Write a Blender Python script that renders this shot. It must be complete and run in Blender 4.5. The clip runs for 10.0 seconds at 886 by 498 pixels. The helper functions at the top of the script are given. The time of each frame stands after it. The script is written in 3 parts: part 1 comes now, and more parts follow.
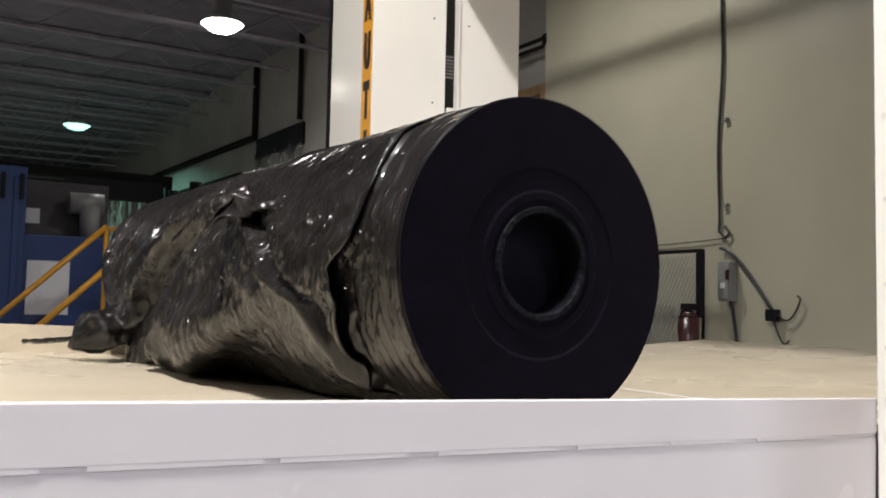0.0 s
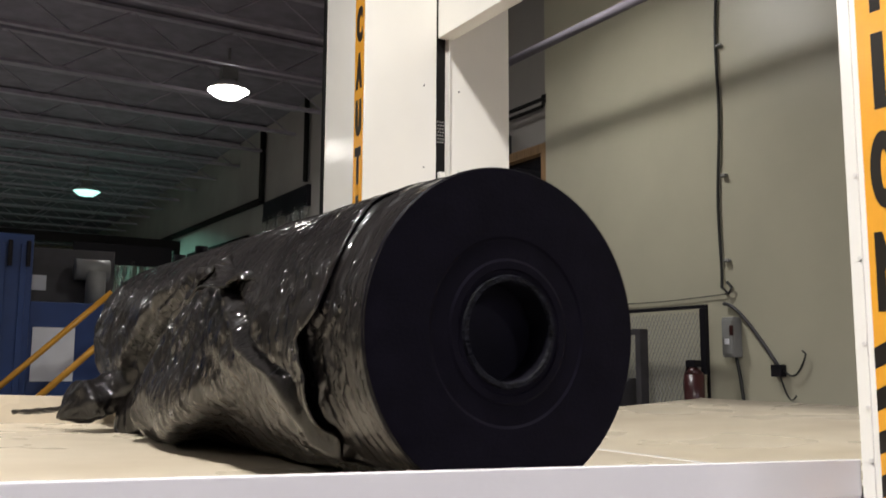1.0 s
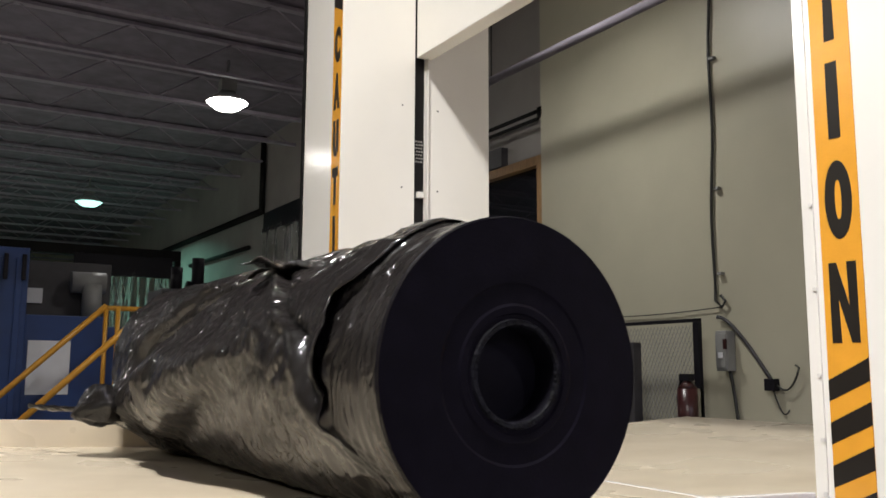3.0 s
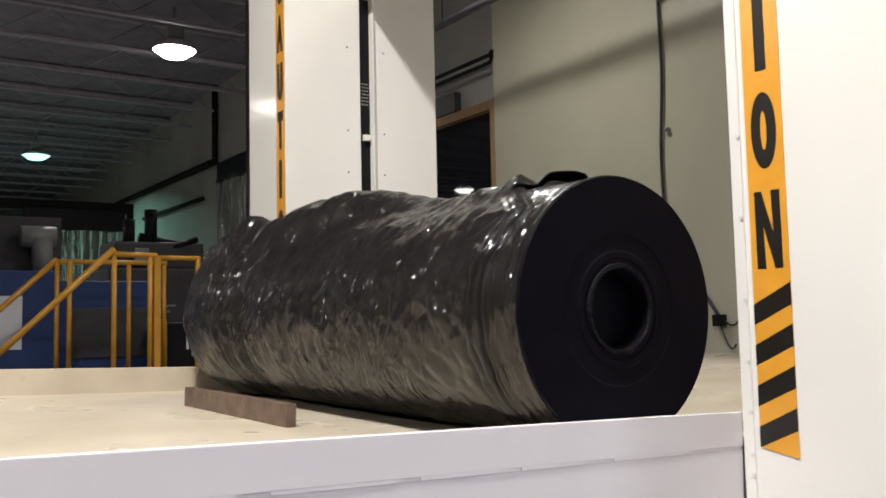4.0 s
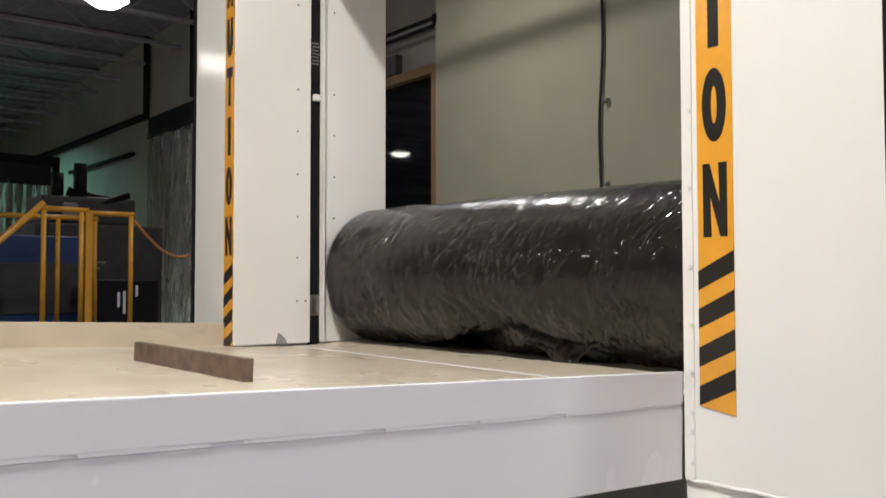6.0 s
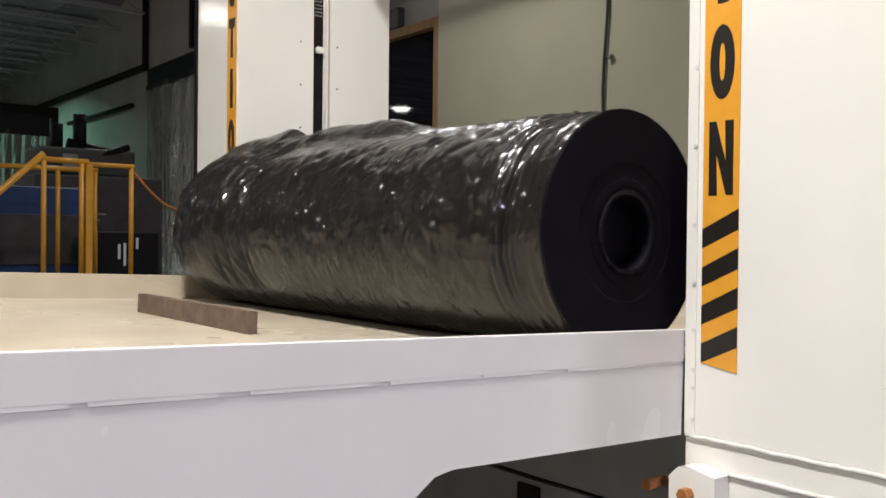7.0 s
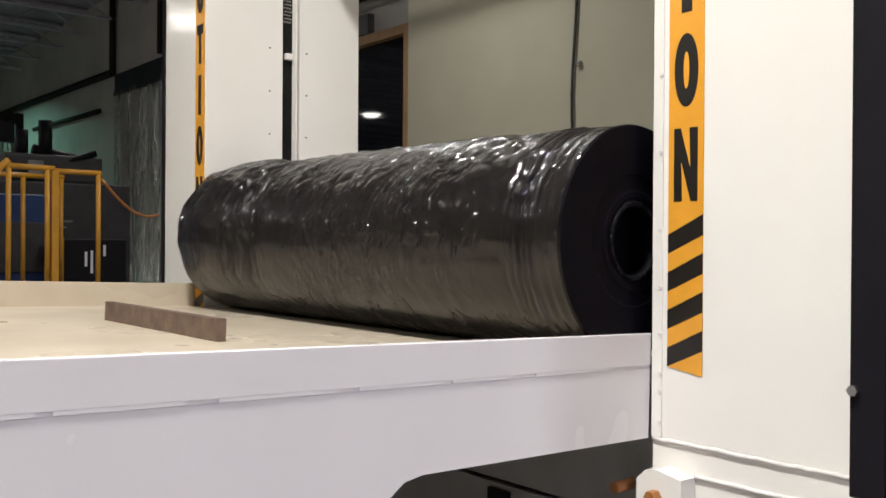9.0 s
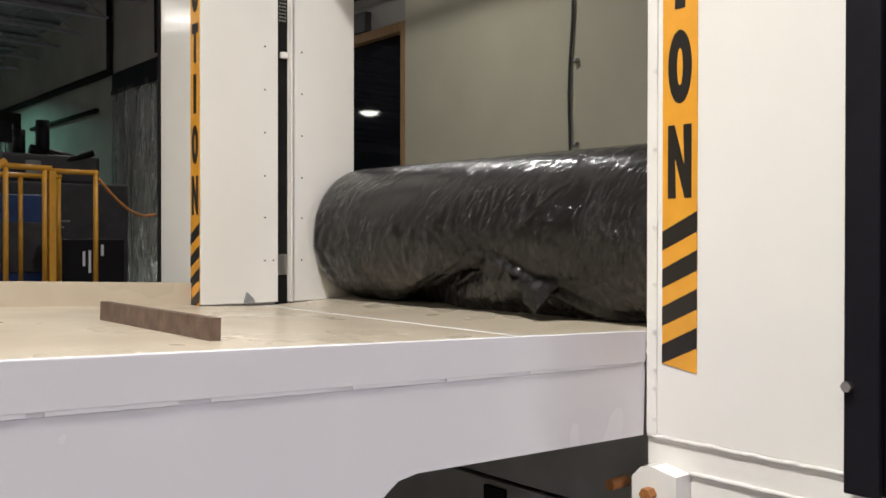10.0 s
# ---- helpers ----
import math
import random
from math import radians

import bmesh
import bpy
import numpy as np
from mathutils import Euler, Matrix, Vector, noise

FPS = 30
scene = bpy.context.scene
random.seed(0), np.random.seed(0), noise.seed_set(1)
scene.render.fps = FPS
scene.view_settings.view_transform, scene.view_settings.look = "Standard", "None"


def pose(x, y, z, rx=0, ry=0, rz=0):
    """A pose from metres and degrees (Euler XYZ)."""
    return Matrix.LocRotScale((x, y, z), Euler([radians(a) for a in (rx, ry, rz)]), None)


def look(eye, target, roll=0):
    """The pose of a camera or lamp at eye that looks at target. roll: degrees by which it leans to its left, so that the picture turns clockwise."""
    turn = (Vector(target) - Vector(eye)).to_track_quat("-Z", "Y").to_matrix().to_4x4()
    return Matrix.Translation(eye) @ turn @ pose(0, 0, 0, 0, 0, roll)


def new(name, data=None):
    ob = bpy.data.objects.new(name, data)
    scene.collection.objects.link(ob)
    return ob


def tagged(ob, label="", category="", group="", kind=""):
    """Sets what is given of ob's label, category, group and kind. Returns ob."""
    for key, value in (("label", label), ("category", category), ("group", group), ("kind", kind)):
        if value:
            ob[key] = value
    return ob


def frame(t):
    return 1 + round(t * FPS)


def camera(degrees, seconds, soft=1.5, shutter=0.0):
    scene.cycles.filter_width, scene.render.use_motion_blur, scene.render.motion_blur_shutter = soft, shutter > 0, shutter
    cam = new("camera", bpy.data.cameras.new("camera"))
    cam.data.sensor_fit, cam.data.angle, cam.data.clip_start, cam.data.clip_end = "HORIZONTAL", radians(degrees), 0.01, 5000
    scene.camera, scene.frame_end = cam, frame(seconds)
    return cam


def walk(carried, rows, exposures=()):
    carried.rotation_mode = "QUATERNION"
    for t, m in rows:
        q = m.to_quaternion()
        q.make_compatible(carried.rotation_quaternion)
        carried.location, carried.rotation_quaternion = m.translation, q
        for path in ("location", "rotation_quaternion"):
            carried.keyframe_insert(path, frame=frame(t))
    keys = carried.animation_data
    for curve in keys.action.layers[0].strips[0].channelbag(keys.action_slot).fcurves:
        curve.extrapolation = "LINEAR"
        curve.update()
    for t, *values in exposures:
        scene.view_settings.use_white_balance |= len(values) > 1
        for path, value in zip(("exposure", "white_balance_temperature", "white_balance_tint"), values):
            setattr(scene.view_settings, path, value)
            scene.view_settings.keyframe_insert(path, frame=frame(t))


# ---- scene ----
cam = camera(53.4, 10.0, soft=1.6, shutter=0.5)
# The table leans 2 degrees towards the gantry; its frame has the front rim's end at the post as origin.
TAB = pose(0, 0, 0.9, 0, 2, 0)
LEAN = TAB @ Matrix.Translation((0, 0, -0.9))
PATH = [
    (0, (-1.489, -0.906, 0.994), (-0.425, 0.779, 1.16), 2.9),
    (0.4, (-1.481, -0.918, 0.998), (-0.394, 0.748, 1.211), 2.2),
    (0.5, (-1.483, -0.917, 1.001), (-0.405, 0.754, 1.214), 2.0),
    (1, (-1.449, -0.95, 1.01), (-0.417, 0.737, 1.306), 2.0),
    (1.5, (-1.379, -0.965, 1.014), (-0.349, 0.718, 1.34), 2.2),
    (2, (-1.36, -0.974, 1.04), (-0.342, 0.717, 1.365), 2.9),
    (3.3, (-1.372, -1.01, 1.055), (-0.347, 0.681, 1.357), 1.0),
    (3.5, (-1.355, -1.018, 1.045), (-0.286, 0.655, 1.287), -0.4),
    (4, (-1.352, -1.041, 1.031), (-0.245, 0.613, 1.229), 0.4),
    (4.5, (-1.37, -1.056, 1.037), (-0.215, 0.565, 1.238), 0.4),
    (5, (-1.38, -1.049, 1.027), (-0.204, 0.56, 1.196), 0.9),
    (5.5, (-1.395, -1.046, 1.024), (-0.192, 0.545, 1.175), 1.3),
    (6, (-1.416, -1.042, 1.021), (-0.18, 0.525, 1.141), 1.5),
    (6.2, (-1.41, -1.036, 1.016), (-0.19, 0.546, 1.098), 2.0),
    (7.3, (-1.43, -1.038, 1.02), (-0.181, 0.523, 1.036), 2.0),
    (7.5, (-1.432, -1.042, 1.019), (-0.179, 0.517, 1.036), 1.9),
    (8, (-1.425, -1.045, 1.018), (-0.153, 0.498, 1.035), 1.8),
    (8.5, (-1.425, -1.048, 1.02), (-0.137, 0.481, 1.052), 1.8),
    (9, (-1.426, -1.046, 1.02), (-0.134, 0.48, 1.056), 1.9),
    (9.5, (-1.421, -1.049, 1.022), (-0.13, 0.478, 1.056), 1.7),
    (10, (-1.418, -1.051, 1.021), (-0.124, 0.474, 1.052), 1.6),
]
walk(cam, [(t, LEAN @ look(eye, target, roll)) for t, eye, target, roll in PATH],
     [(0, 0.05), (2.2, -0.02), (4.0, 0.0), (4.5, -0.07), (5.0, -0.14), (5.5, -0.38), (6.0, -0.24), (7.5, -0.06), (9.5, -0.05), (10, -0.22)])

# ---- light ----
world = bpy.data.worlds.new("world")
scene.world = world
world.use_nodes = True
world.node_tree.nodes["Background"].inputs[0].default_value = (0.57, 0.55, 0.66, 1)
world.node_tree.nodes["Background"].inputs[1].default_value = 0.085
scene.view_settings.exposure = 0.0


def bay_light(x, y, z, watts, colour, size):
    data = bpy.data.lights.new("bay_light", "AREA")
    data.shape, data.size, data.energy, data.color = "DISK", size, watts, colour
    data.spread = radians(150)
    ob = new("bay_light", data)
    ob.matrix_basis = pose(x, y, z)
    return ob


WARM, COOL = (1.0, 0.98, 0.96), (0.63, 0.60, 1.0)
GREEN = (0.40, 1.0, 0.80)
PALE = (0.87, 0.87, 1.0)
# The COOL lamp and (-6.0, -1.4) are unseen, added to light apron and column.
LAMPS = [(1.95, 9.8, WARM, 24), (1.65, 17.9, GREEN, 125), (1.9, 4.0, WARM, 42), (1.9, -4.5, PALE, 145), (-1.8, -0.4, WARM, 190),
         (-6.0, 4.3, WARM, 85), (-6.0, -1.4, WARM, 56), (-4.6, 11.9, WARM, 420), (-4.8, 18.0, WARM, 45), (-1.2, -6.5, COOL, 190)]
for lx, ly, lc, lw in LAMPS:
    bay_light(lx, ly, 4.42, lw, lc, 0.6 if lw > 300 else 0.4)

# ---- materials ----


def mat(name, colour, rough=0.5, metal=0.0, vary=0.12, scale=6.0, bump=0.0, bump_scale=40.0, stain=None, stain_scale=1.5,
        stain_amount=0.0, coat=0.0, emit=0.0, spec=0.5, rough_vary=0.1, stretch=(1, 1, 1)):
    m = bpy.data.materials.new(name)
    m.use_nodes = True
    nt = m.node_tree
    b = nt.nodes["Principled BSDF"]
    tc = nt.nodes.new("ShaderNodeTexCoord")
    mp = nt.nodes.new("ShaderNodeMapping")
    mp.inputs["Scale"].default_value = stretch
    nt.links.new(tc.outputs["Object"], mp.inputs[0])

    def tex(s, d):
        n = nt.nodes.new("ShaderNodeTexNoise")
        n.inputs["Scale"].default_value, n.inputs["Detail"].default_value = s, d
        nt.links.new(mp.outputs[0], n.inputs["Vector"])
        return n
    n1, n2 = tex(scale, 6), tex(stain_scale, 3)
    ramp = nt.nodes.new("ShaderNodeMapRange")
    ramp.inputs["From Min"].default_value, ramp.inputs["From Max"].default_value = 0.3, 0.7
    ramp.inputs["To Min"].default_value, ramp.inputs["To Max"].default_value = 1 - vary, 1 + vary
    nt.links.new(n1.outputs["Fac"], ramp.inputs["Value"])
    mul = nt.nodes.new("ShaderNodeVectorMath")
    mul.operation = "SCALE"
    mul.inputs[0].default_value = colour
    nt.links.new(ramp.outputs[0], mul.inputs["Scale"])
    mix = nt.nodes.new("ShaderNodeMix")
    mix.data_type = "RGBA"
    sr = nt.nodes.new("ShaderNodeMapRange")
    sr.interpolation_type = "SMOOTHSTEP"
    sr.inputs["From Min"].default_value, sr.inputs["From Max"].default_value = 0.38, 0.85
    sr.inputs["To Max"].default_value = stain_amount
    nt.links.new(n2.outputs["Fac"], sr.inputs["Value"])
    nt.links.new(sr.outputs[0], mix.inputs["Factor"])
    nt.links.new(mul.outputs[0], mix.inputs["A"])
    mix.inputs["B"].default_value = (*(stain or colour), 1)
    nt.links.new(mix.outputs["Result"], b.inputs["Base Color"])
    rr = nt.nodes.new("ShaderNodeMapRange")
    rr.inputs["To Min"].default_value, rr.inputs["To Max"].default_value = max(rough - rough_vary, 0.02), min(rough + rough_vary, 1)
    nt.links.new(n2.outputs["Fac"], rr.inputs["Value"])
    nt.links.new(rr.outputs[0], b.inputs["Roughness"])
    b.inputs["Metallic"].default_value = metal
    b.inputs["Coat Weight"].default_value = coat
    b.inputs["Specular IOR Level"].default_value = spec
    if bump:
        n3 = tex(bump_scale, 4)
        bp = nt.nodes.new("ShaderNodeBump")
        bp.inputs["Strength"].default_value, bp.inputs["Distance"].default_value = bump, 0.01
        nt.links.new(n3.outputs["Fac"], bp.inputs["Height"])
        nt.links.new(bp.outputs[0], b.inputs["Normal"])
    if emit:
        b.inputs["Emission Color"].default_value = (*colour, 1)
        b.inputs["Emission Strength"].default_value = emit
    return m


M_WHITE = mat("white_enamel", (0.87, 0.84, 0.775), 0.11, vary=0.03, scale=3, bump=0.022, bump_scale=90, stain=(0.74, 0.70, 0.62), stain_amount=0.25, rough_vary=0.03)
M_TABLE = mat("worn_table_paint", (0.59, 0.51, 0.385), 0.30, vary=0.05, scale=9, bump=0.04, bump_scale=60, stain=(0.36, 0.29, 0.20), stain_scale=2.6, stain_amount=0.75, rough_vary=0.16)
M_BEAM = mat("white_beam_paint", (0.76, 0.74, 0.72), 0.24, vary=0.015, scale=4, bump=0.03, bump_scale=50, stain=(0.70, 0.68, 0.66), stain_scale=2.2, stain_amount=0.15)
M_WELD = mat("painted_weld", (0.70, 0.67, 0.63), 0.4, vary=0.08, scale=60, bump=0.12, bump_scale=160)


def film_material(name, tone, strength, sizes, glint=0.05):
    """Thin black plastic film: flat facets between sharp crinkles, at several sizes, drawn out round the roll."""
    m = mat(name, (tone, tone * 0.87, tone * 0.82), 0.42, vary=0.3, scale=12, rough_vary=0.10, spec=0.10, coat=0.72)
    nt = m.node_tree
    b = nt.nodes["Principled BSDF"]
    tc = nt.nodes.new("ShaderNodeTexCoord")
    warp = nt.nodes.new("ShaderNodeTexNoise")
    warp.inputs["Scale"].default_value, warp.inputs["Detail"].default_value = 5.0, 3.0
    nt.links.new(tc.outputs["Object"], warp.inputs["Vector"])
    push = nt.nodes.new("ShaderNodeVectorMath")
    push.operation = "MULTIPLY_ADD"
    push.inputs[1].default_value = (0.16, 0.16, 0.16)
    nt.links.new(warp.outputs["Color"], push.inputs[0])
    nt.links.new(tc.outputs["Object"], push.inputs[2])
    mp = nt.nodes.new("ShaderNodeMapping")
    mp.inputs["Scale"].default_value = (0.75, 1.9, 0.75)
    mp.inputs["Rotation"].default_value = (0.35, 0.0, 0.3)
    nt.links.new(push.outputs[0], mp.inputs[0])
    total = None
    for scale, power in sizes:
        v = nt.nodes.new("ShaderNodeTexVoronoi")
        v.feature = "DISTANCE_TO_EDGE"
        v.inputs["Scale"].default_value = scale
        nt.links.new(mp.outputs[0], v.inputs["Vector"])
        k = nt.nodes.new("ShaderNodeMath")
        k.operation = "MULTIPLY"
        k.inputs[1].default_value = power / scale
        nt.links.new(v.outputs["Distance"], k.inputs[0])
        if total is None:
            total = k
        else:
            add = nt.nodes.new("ShaderNodeMath")
            nt.links.new(total.outputs[0], add.inputs[0])
            nt.links.new(k.outputs[0], add.inputs[1])
            total = add
    # tight and slack places: how loose the film is, and patches in it
    loose = nt.nodes.new("ShaderNodeAttribute")
    loose.attribute_name = "slack"
    patch = nt.nodes.new("ShaderNodeTexNoise")
    patch.inputs["Scale"].default_value, patch.inputs["Detail"].default_value = 4.5, 3.0
    nt.links.new(push.outputs[0], patch.inputs["Vector"])
    ease = nt.nodes.new("ShaderNodeMapRange")
    ease.interpolation_type = "SMOOTHSTEP"
    ease.inputs["From Min"].default_value, ease.inputs["From Max"].default_value = 0.33, 0.60
    ease.inputs["To Min"].default_value, ease.inputs["To Max"].default_value = 0.15 * strength, strength
    nt.links.new(patch.outputs["Fac"], ease.inputs["Value"])
    share = nt.nodes.new("ShaderNodeMath")
    share.operation = "MULTIPLY"
    nt.links.new(ease.outputs[0], share.inputs[0])
    nt.links.new(loose.outputs["Fac"], share.inputs[1])
    soft = nt.nodes.new("ShaderNodeMath")
    soft.operation = "MULTIPLY"
    soft.inputs[1].default_value = 0.35
    nt.links.new(share.outputs[0], soft.inputs[0])
    for amount, socket in ((soft, "Normal"), (share, "Coat Normal")):
        bp = nt.nodes.new("ShaderNodeBump")
        bp.inputs["Distance"].default_value = 1.0
        nt.links.new(amount.outputs[0], bp.inputs["Strength"])
        nt.links.new(total.outputs[0], bp.inputs["Height"])
        nt.links.new(bp.outputs[0], b.inputs[socket])
    b.inputs["Coat Roughness"].default_value = glint
    return m


M_FILM = film_material("black_film", 0.0120, 1.0, ((9, 0.11), (22, 0.27), (56, 0.27)))
M_LOOSE = film_material("loose_crinkled_film", 0.010, 1.0, ((9, 0.18), (22, 0.28), (56, 0.22)))
M_FACE = mat("film_roll_end", (0.0045, 0.0038, 0.0066), 0.45, vary=0.2, scale=30, bump=0.06, bump_scale=200, spec=0.035)
M_CORE = mat("core_tube", (0.0055, 0.005, 0.0075), 0.6, vary=0.3, scale=20, spec=0.05)
M_RING = mat("scuffed_core_edge", (0.005, 0.005, 0.007), 0.40, vary=0.9, scale=70, bump=0.6, bump_scale=110, spec=0.06, stain=(0.016, 0.016, 0.019), stain_scale=28, stain_amount=0.4)
M_BAR = mat("rusty_steel_bar", (0.16, 0.105, 0.075), 0.55, metal=0.2, vary=0.3, scale=30, bump=0.25, bump_scale=120, stain=(0.09, 0.055, 0.04), stain_scale=9, stain_amount=0.7)
M_ORANGE = mat("caution_orange", (0.80, 0.37, 0.04), 0.20, vary=0.05, scale=20, bump=0.05, bump_scale=200)
M_INK = mat("black_ink", (0.018, 0.015, 0.012), 0.35, vary=0.1, scale=20)
M_BLACK = mat("black_powder_coat", (0.008, 0.007, 0.010), 0.5, vary=0.15, scale=20, bump=0.1, bump_scale=300, spec=0.2)
M_DARK = mat("dark_slot", (0.008, 0.0075, 0.007), 0.6, vary=0.3, scale=15, spec=0.15)
M_STEEL = mat("zinc_steel", (0.45, 0.43, 0.40), 0.32, metal=1.0, vary=0.1, scale=30)
M_RUSTBOLT = mat("orange_bolt", (0.42, 0.17, 0.05), 0.5, metal=0.3, vary=0.25, scale=60)
M_WALL = mat("beige_wall_paint", (0.47, 0.445, 0.335), 0.37, rough_vary=0.03, vary=0.05, scale=2, bump=0.08, bump_scale=60, stain=(0.43, 0.41, 0.32), stain_scale=0.7, stain_amount=0.5)
# Set-back wall looks dim: that dimness is put into a darker colour.
M_WALL_DIM = mat("dim_toned_wall", (0.31, 0.29, 0.27), 0.5, vary=0.08, scale=2, bump=0.1, bump_scale=40, stain=(0.18, 0.17, 0.16), stain_scale=0.6, stain_amount=0.5)
M_CEIL = mat("dark_ceiling_deck", (0.18, 0.16, 0.19), 0.8, vary=0.2, scale=4)
M_JOIST = mat("grey_joist_paint", (0.30, 0.27, 0.31), 0.6, vary=0.15, scale=8)
M_FLOOR = mat("concrete_floor", (0.30, 0.28, 0.26), 0.45, vary=0.15, scale=3, bump=0.1, bump_scale=30, stain=(0.16, 0.15, 0.14), stain_scale=0.8, stain_amount=0.6)
M_BLUE = mat("blue_machine_paint", (0.015, 0.045, 0.16), 0.4, vary=0.15, scale=5)
M_YELLOW = mat("yellow_rail_paint", (0.62, 0.30, 0.03), 0.4, vary=0.12, scale=10)
M_WOOD = mat("pine_frame", (0.36, 0.21, 0.09), 0.55, vary=0.25, scale=12, stretch=(6, 6, 0.7))
M_PAPER = mat("white_paper", (0.75, 0.75, 0.78), 0.6, vary=0.04, scale=8)
M_MACH = mat("dark_machine", (0.045, 0.042, 0.046), 0.5, vary=0.3, scale=6)
M_GREY = mat("grey_box_paint", (0.26, 0.26, 0.25), 0.45, vary=0.1, scale=10)
M_RED = mat("extinguisher_red", (0.040, 0.008, 0.008), 0.35, vary=0.1, scale=10)
M_CABLE = mat("black_cable", (0.02, 0.02, 0.018), 0.5, vary=0.2, scale=30)
M_LAMP = mat("lamp_glow", (1.0, 0.97, 0.90), 0.5, vary=0.0, emit=20.0)
M_LAMP_GREEN = mat("lamp_glow_green", (0.50, 1.0, 0.88), 0.5, vary=0.0, emit=1.7)
M_REFLECTOR = mat("lamp_reflector", (0.6, 0.6, 0.6), 0.3, metal=0.8, vary=0.1)


def glass(name, tint, rough, alpha_mix):
    m = bpy.data.materials.new(name)
    m.use_nodes = True
    nt = m.node_tree
    b = nt.nodes["Principled BSDF"]
    b.inputs["Base Color"].default_value = (*tint, 1)
    b.inputs["Roughness"].default_value = rough
    b.inputs["Transmission Weight"].default_value = alpha_mix
    b.inputs["IOR"].default_value = 1.6
    n = nt.nodes.new("ShaderNodeTexNoise")
    n.inputs["Scale"].default_value = 7
    tc = nt.nodes.new("ShaderNodeTexCoord")
    mp = nt.nodes.new("ShaderNodeMapping")
    mp.inputs["Scale"].default_value = (3.0, 3.0, 0.5)
    nt.links.new(tc.outputs["Object"], mp.inputs[0])
    nt.links.new(mp.outputs[0], n.inputs["Vector"])
    bp = nt.nodes.new("ShaderNodeBump")
    bp.inputs["Strength"].default_value, bp.inputs["Distance"].default_value = 1.0, 0.06
    nt.links.new(n.outputs["Fac"], bp.inputs["Height"])
    nt.links.new(bp.outputs[0], b.inputs["Normal"])
    return m


M_STRIP = glass("clear_vinyl_strip", (0.72, 0.75, 0.73), 0.03, 0.92)
M_PANE = mat("dark_window_glass", (0.008, 0.009, 0.012), 0.03, vary=0.1, scale=4, rough_vary=0.01)

# ---- mesh helpers ----


def box(bm, lo, hi, bevel=0.0):
    v = [bm.verts.new((x, y, z)) for x in (lo[0], hi[0]) for y in (lo[1], hi[1]) for z in (lo[2], hi[2])]
    fs = [bm.faces.new([v[i] for i in f]) for f in ((0, 1, 3, 2), (4, 6, 7, 5), (0, 4, 5, 1), (2, 3, 7, 6), (0, 2, 6, 4), (1, 5, 7, 3))]
    if bevel:
        es = list({e for f in fs for e in f.edges})
        bmesh.ops.bevel(bm, geom=es, offset=bevel, segments=2, affect="EDGES", profile=0.6)
    return bm


def tube(bm, a, b, r, n=10, r2=None):
    a, b = Vector(a), Vector(b)
    q = (b - a).to_track_quat("Z", "Y").to_matrix()
    r2 = r if r2 is None else r2
    A = [bm.verts.new(a + q @ Vector((r * math.cos(2 * math.pi * i / n), r * math.sin(2 * math.pi * i / n), 0))) for i in range(n)]
    B = [bm.verts.new(b + q @ Vector((r2 * math.cos(2 * math.pi * i / n), r2 * math.sin(2 * math.pi * i / n), 0))) for i in range(n)]
    for i in range(n):
        bm.faces.new((A[i], A[(i + 1) % n], B[(i + 1) % n], B[i])).smooth = n > 6
    bm.faces.new(A[::-1])
    bm.faces.new(B)
    return bm


def path_tube(bm, pts, r, n=8):
    """One swept tube along the points."""
    pts = [Vector(p) for p in pts]
    rings = []
    for i, p in enumerate(pts):
        d = (pts[min(i + 1, len(pts) - 1)] - pts[max(i - 1, 0)]).normalized()
        q = d.to_track_quat("Z", "Y").to_matrix()
        rings.append([bm.verts.new(p + q @ Vector((r * math.cos(2 * math.pi * k / n), r * math.sin(2 * math.pi * k / n), 0))) for k in range(n)])
    for A, C in zip(rings, rings[1:]):
        best = min(range(n), key=lambda o: (A[0].co - C[o].co).length)
        for k in range(n):
            bm.faces.new((A[k], A[(k + 1) % n], C[(k + 1 + best) % n], C[(k + best) % n])).smooth = True
    bm.faces.new(rings[0][::-1])
    bm.faces.new(rings[-1])
    return bm


def prism(bm, outline, axis, lo, hi):
    """Extrude a 2D outline along axis ('x', 'y' or 'z') from lo to hi."""
    def at(p, d):
        return {"x": (d, p[0], p[1]), "y": (p[0], d, p[1]), "z": (p[0], p[1], d)}[axis]
    A = [bm.verts.new(at(p, lo)) for p in outline]
    B = [bm.verts.new(at(p, hi)) for p in outline]
    n = len(A)
    for i in range(n):
        bm.faces.new((A[i], A[(i + 1) % n], B[(i + 1) % n], B[i]))
    bm.faces.new(A[::-1])
    bm.faces.new(B)
    bmesh.ops.recalc_face_normals(bm, faces=bm.faces)
    return bm


def mesh(name, bm, material, smooth=False):
    bmesh.ops.recalc_face_normals(bm, faces=bm.faces)
    me = bpy.data.meshes.new(name)
    bm.to_mesh(me)
    bm.free()
    for m in (material if isinstance(material, (list, tuple)) else [material]):
        me.materials.append(m)
    if smooth:
        for p in me.polygons:
            p.use_smooth = True
    return me


def part(name, bm, material, parent, label="", smooth=False):
    ob = new(name, mesh(name, bm, material, smooth))
    ob.parent = parent
    if label:
        tagged(ob, label)
    return ob


def thing(name, m, label, category, group="", kind=""):
    ob = new(name)
    ob.empty_display_size = 0.1
    ob.matrix_basis = m
    return tagged(ob, label, category, group, kind)


def solid(name, bm, material, label, category="", kind="structure", m=None, smooth=False):
    ob = new(name, mesh(name, bm, material, smooth))
    if m is not None:
        ob.matrix_basis = m
    return tagged(ob, label, category, "", kind)


def B():
    return bmesh.new()


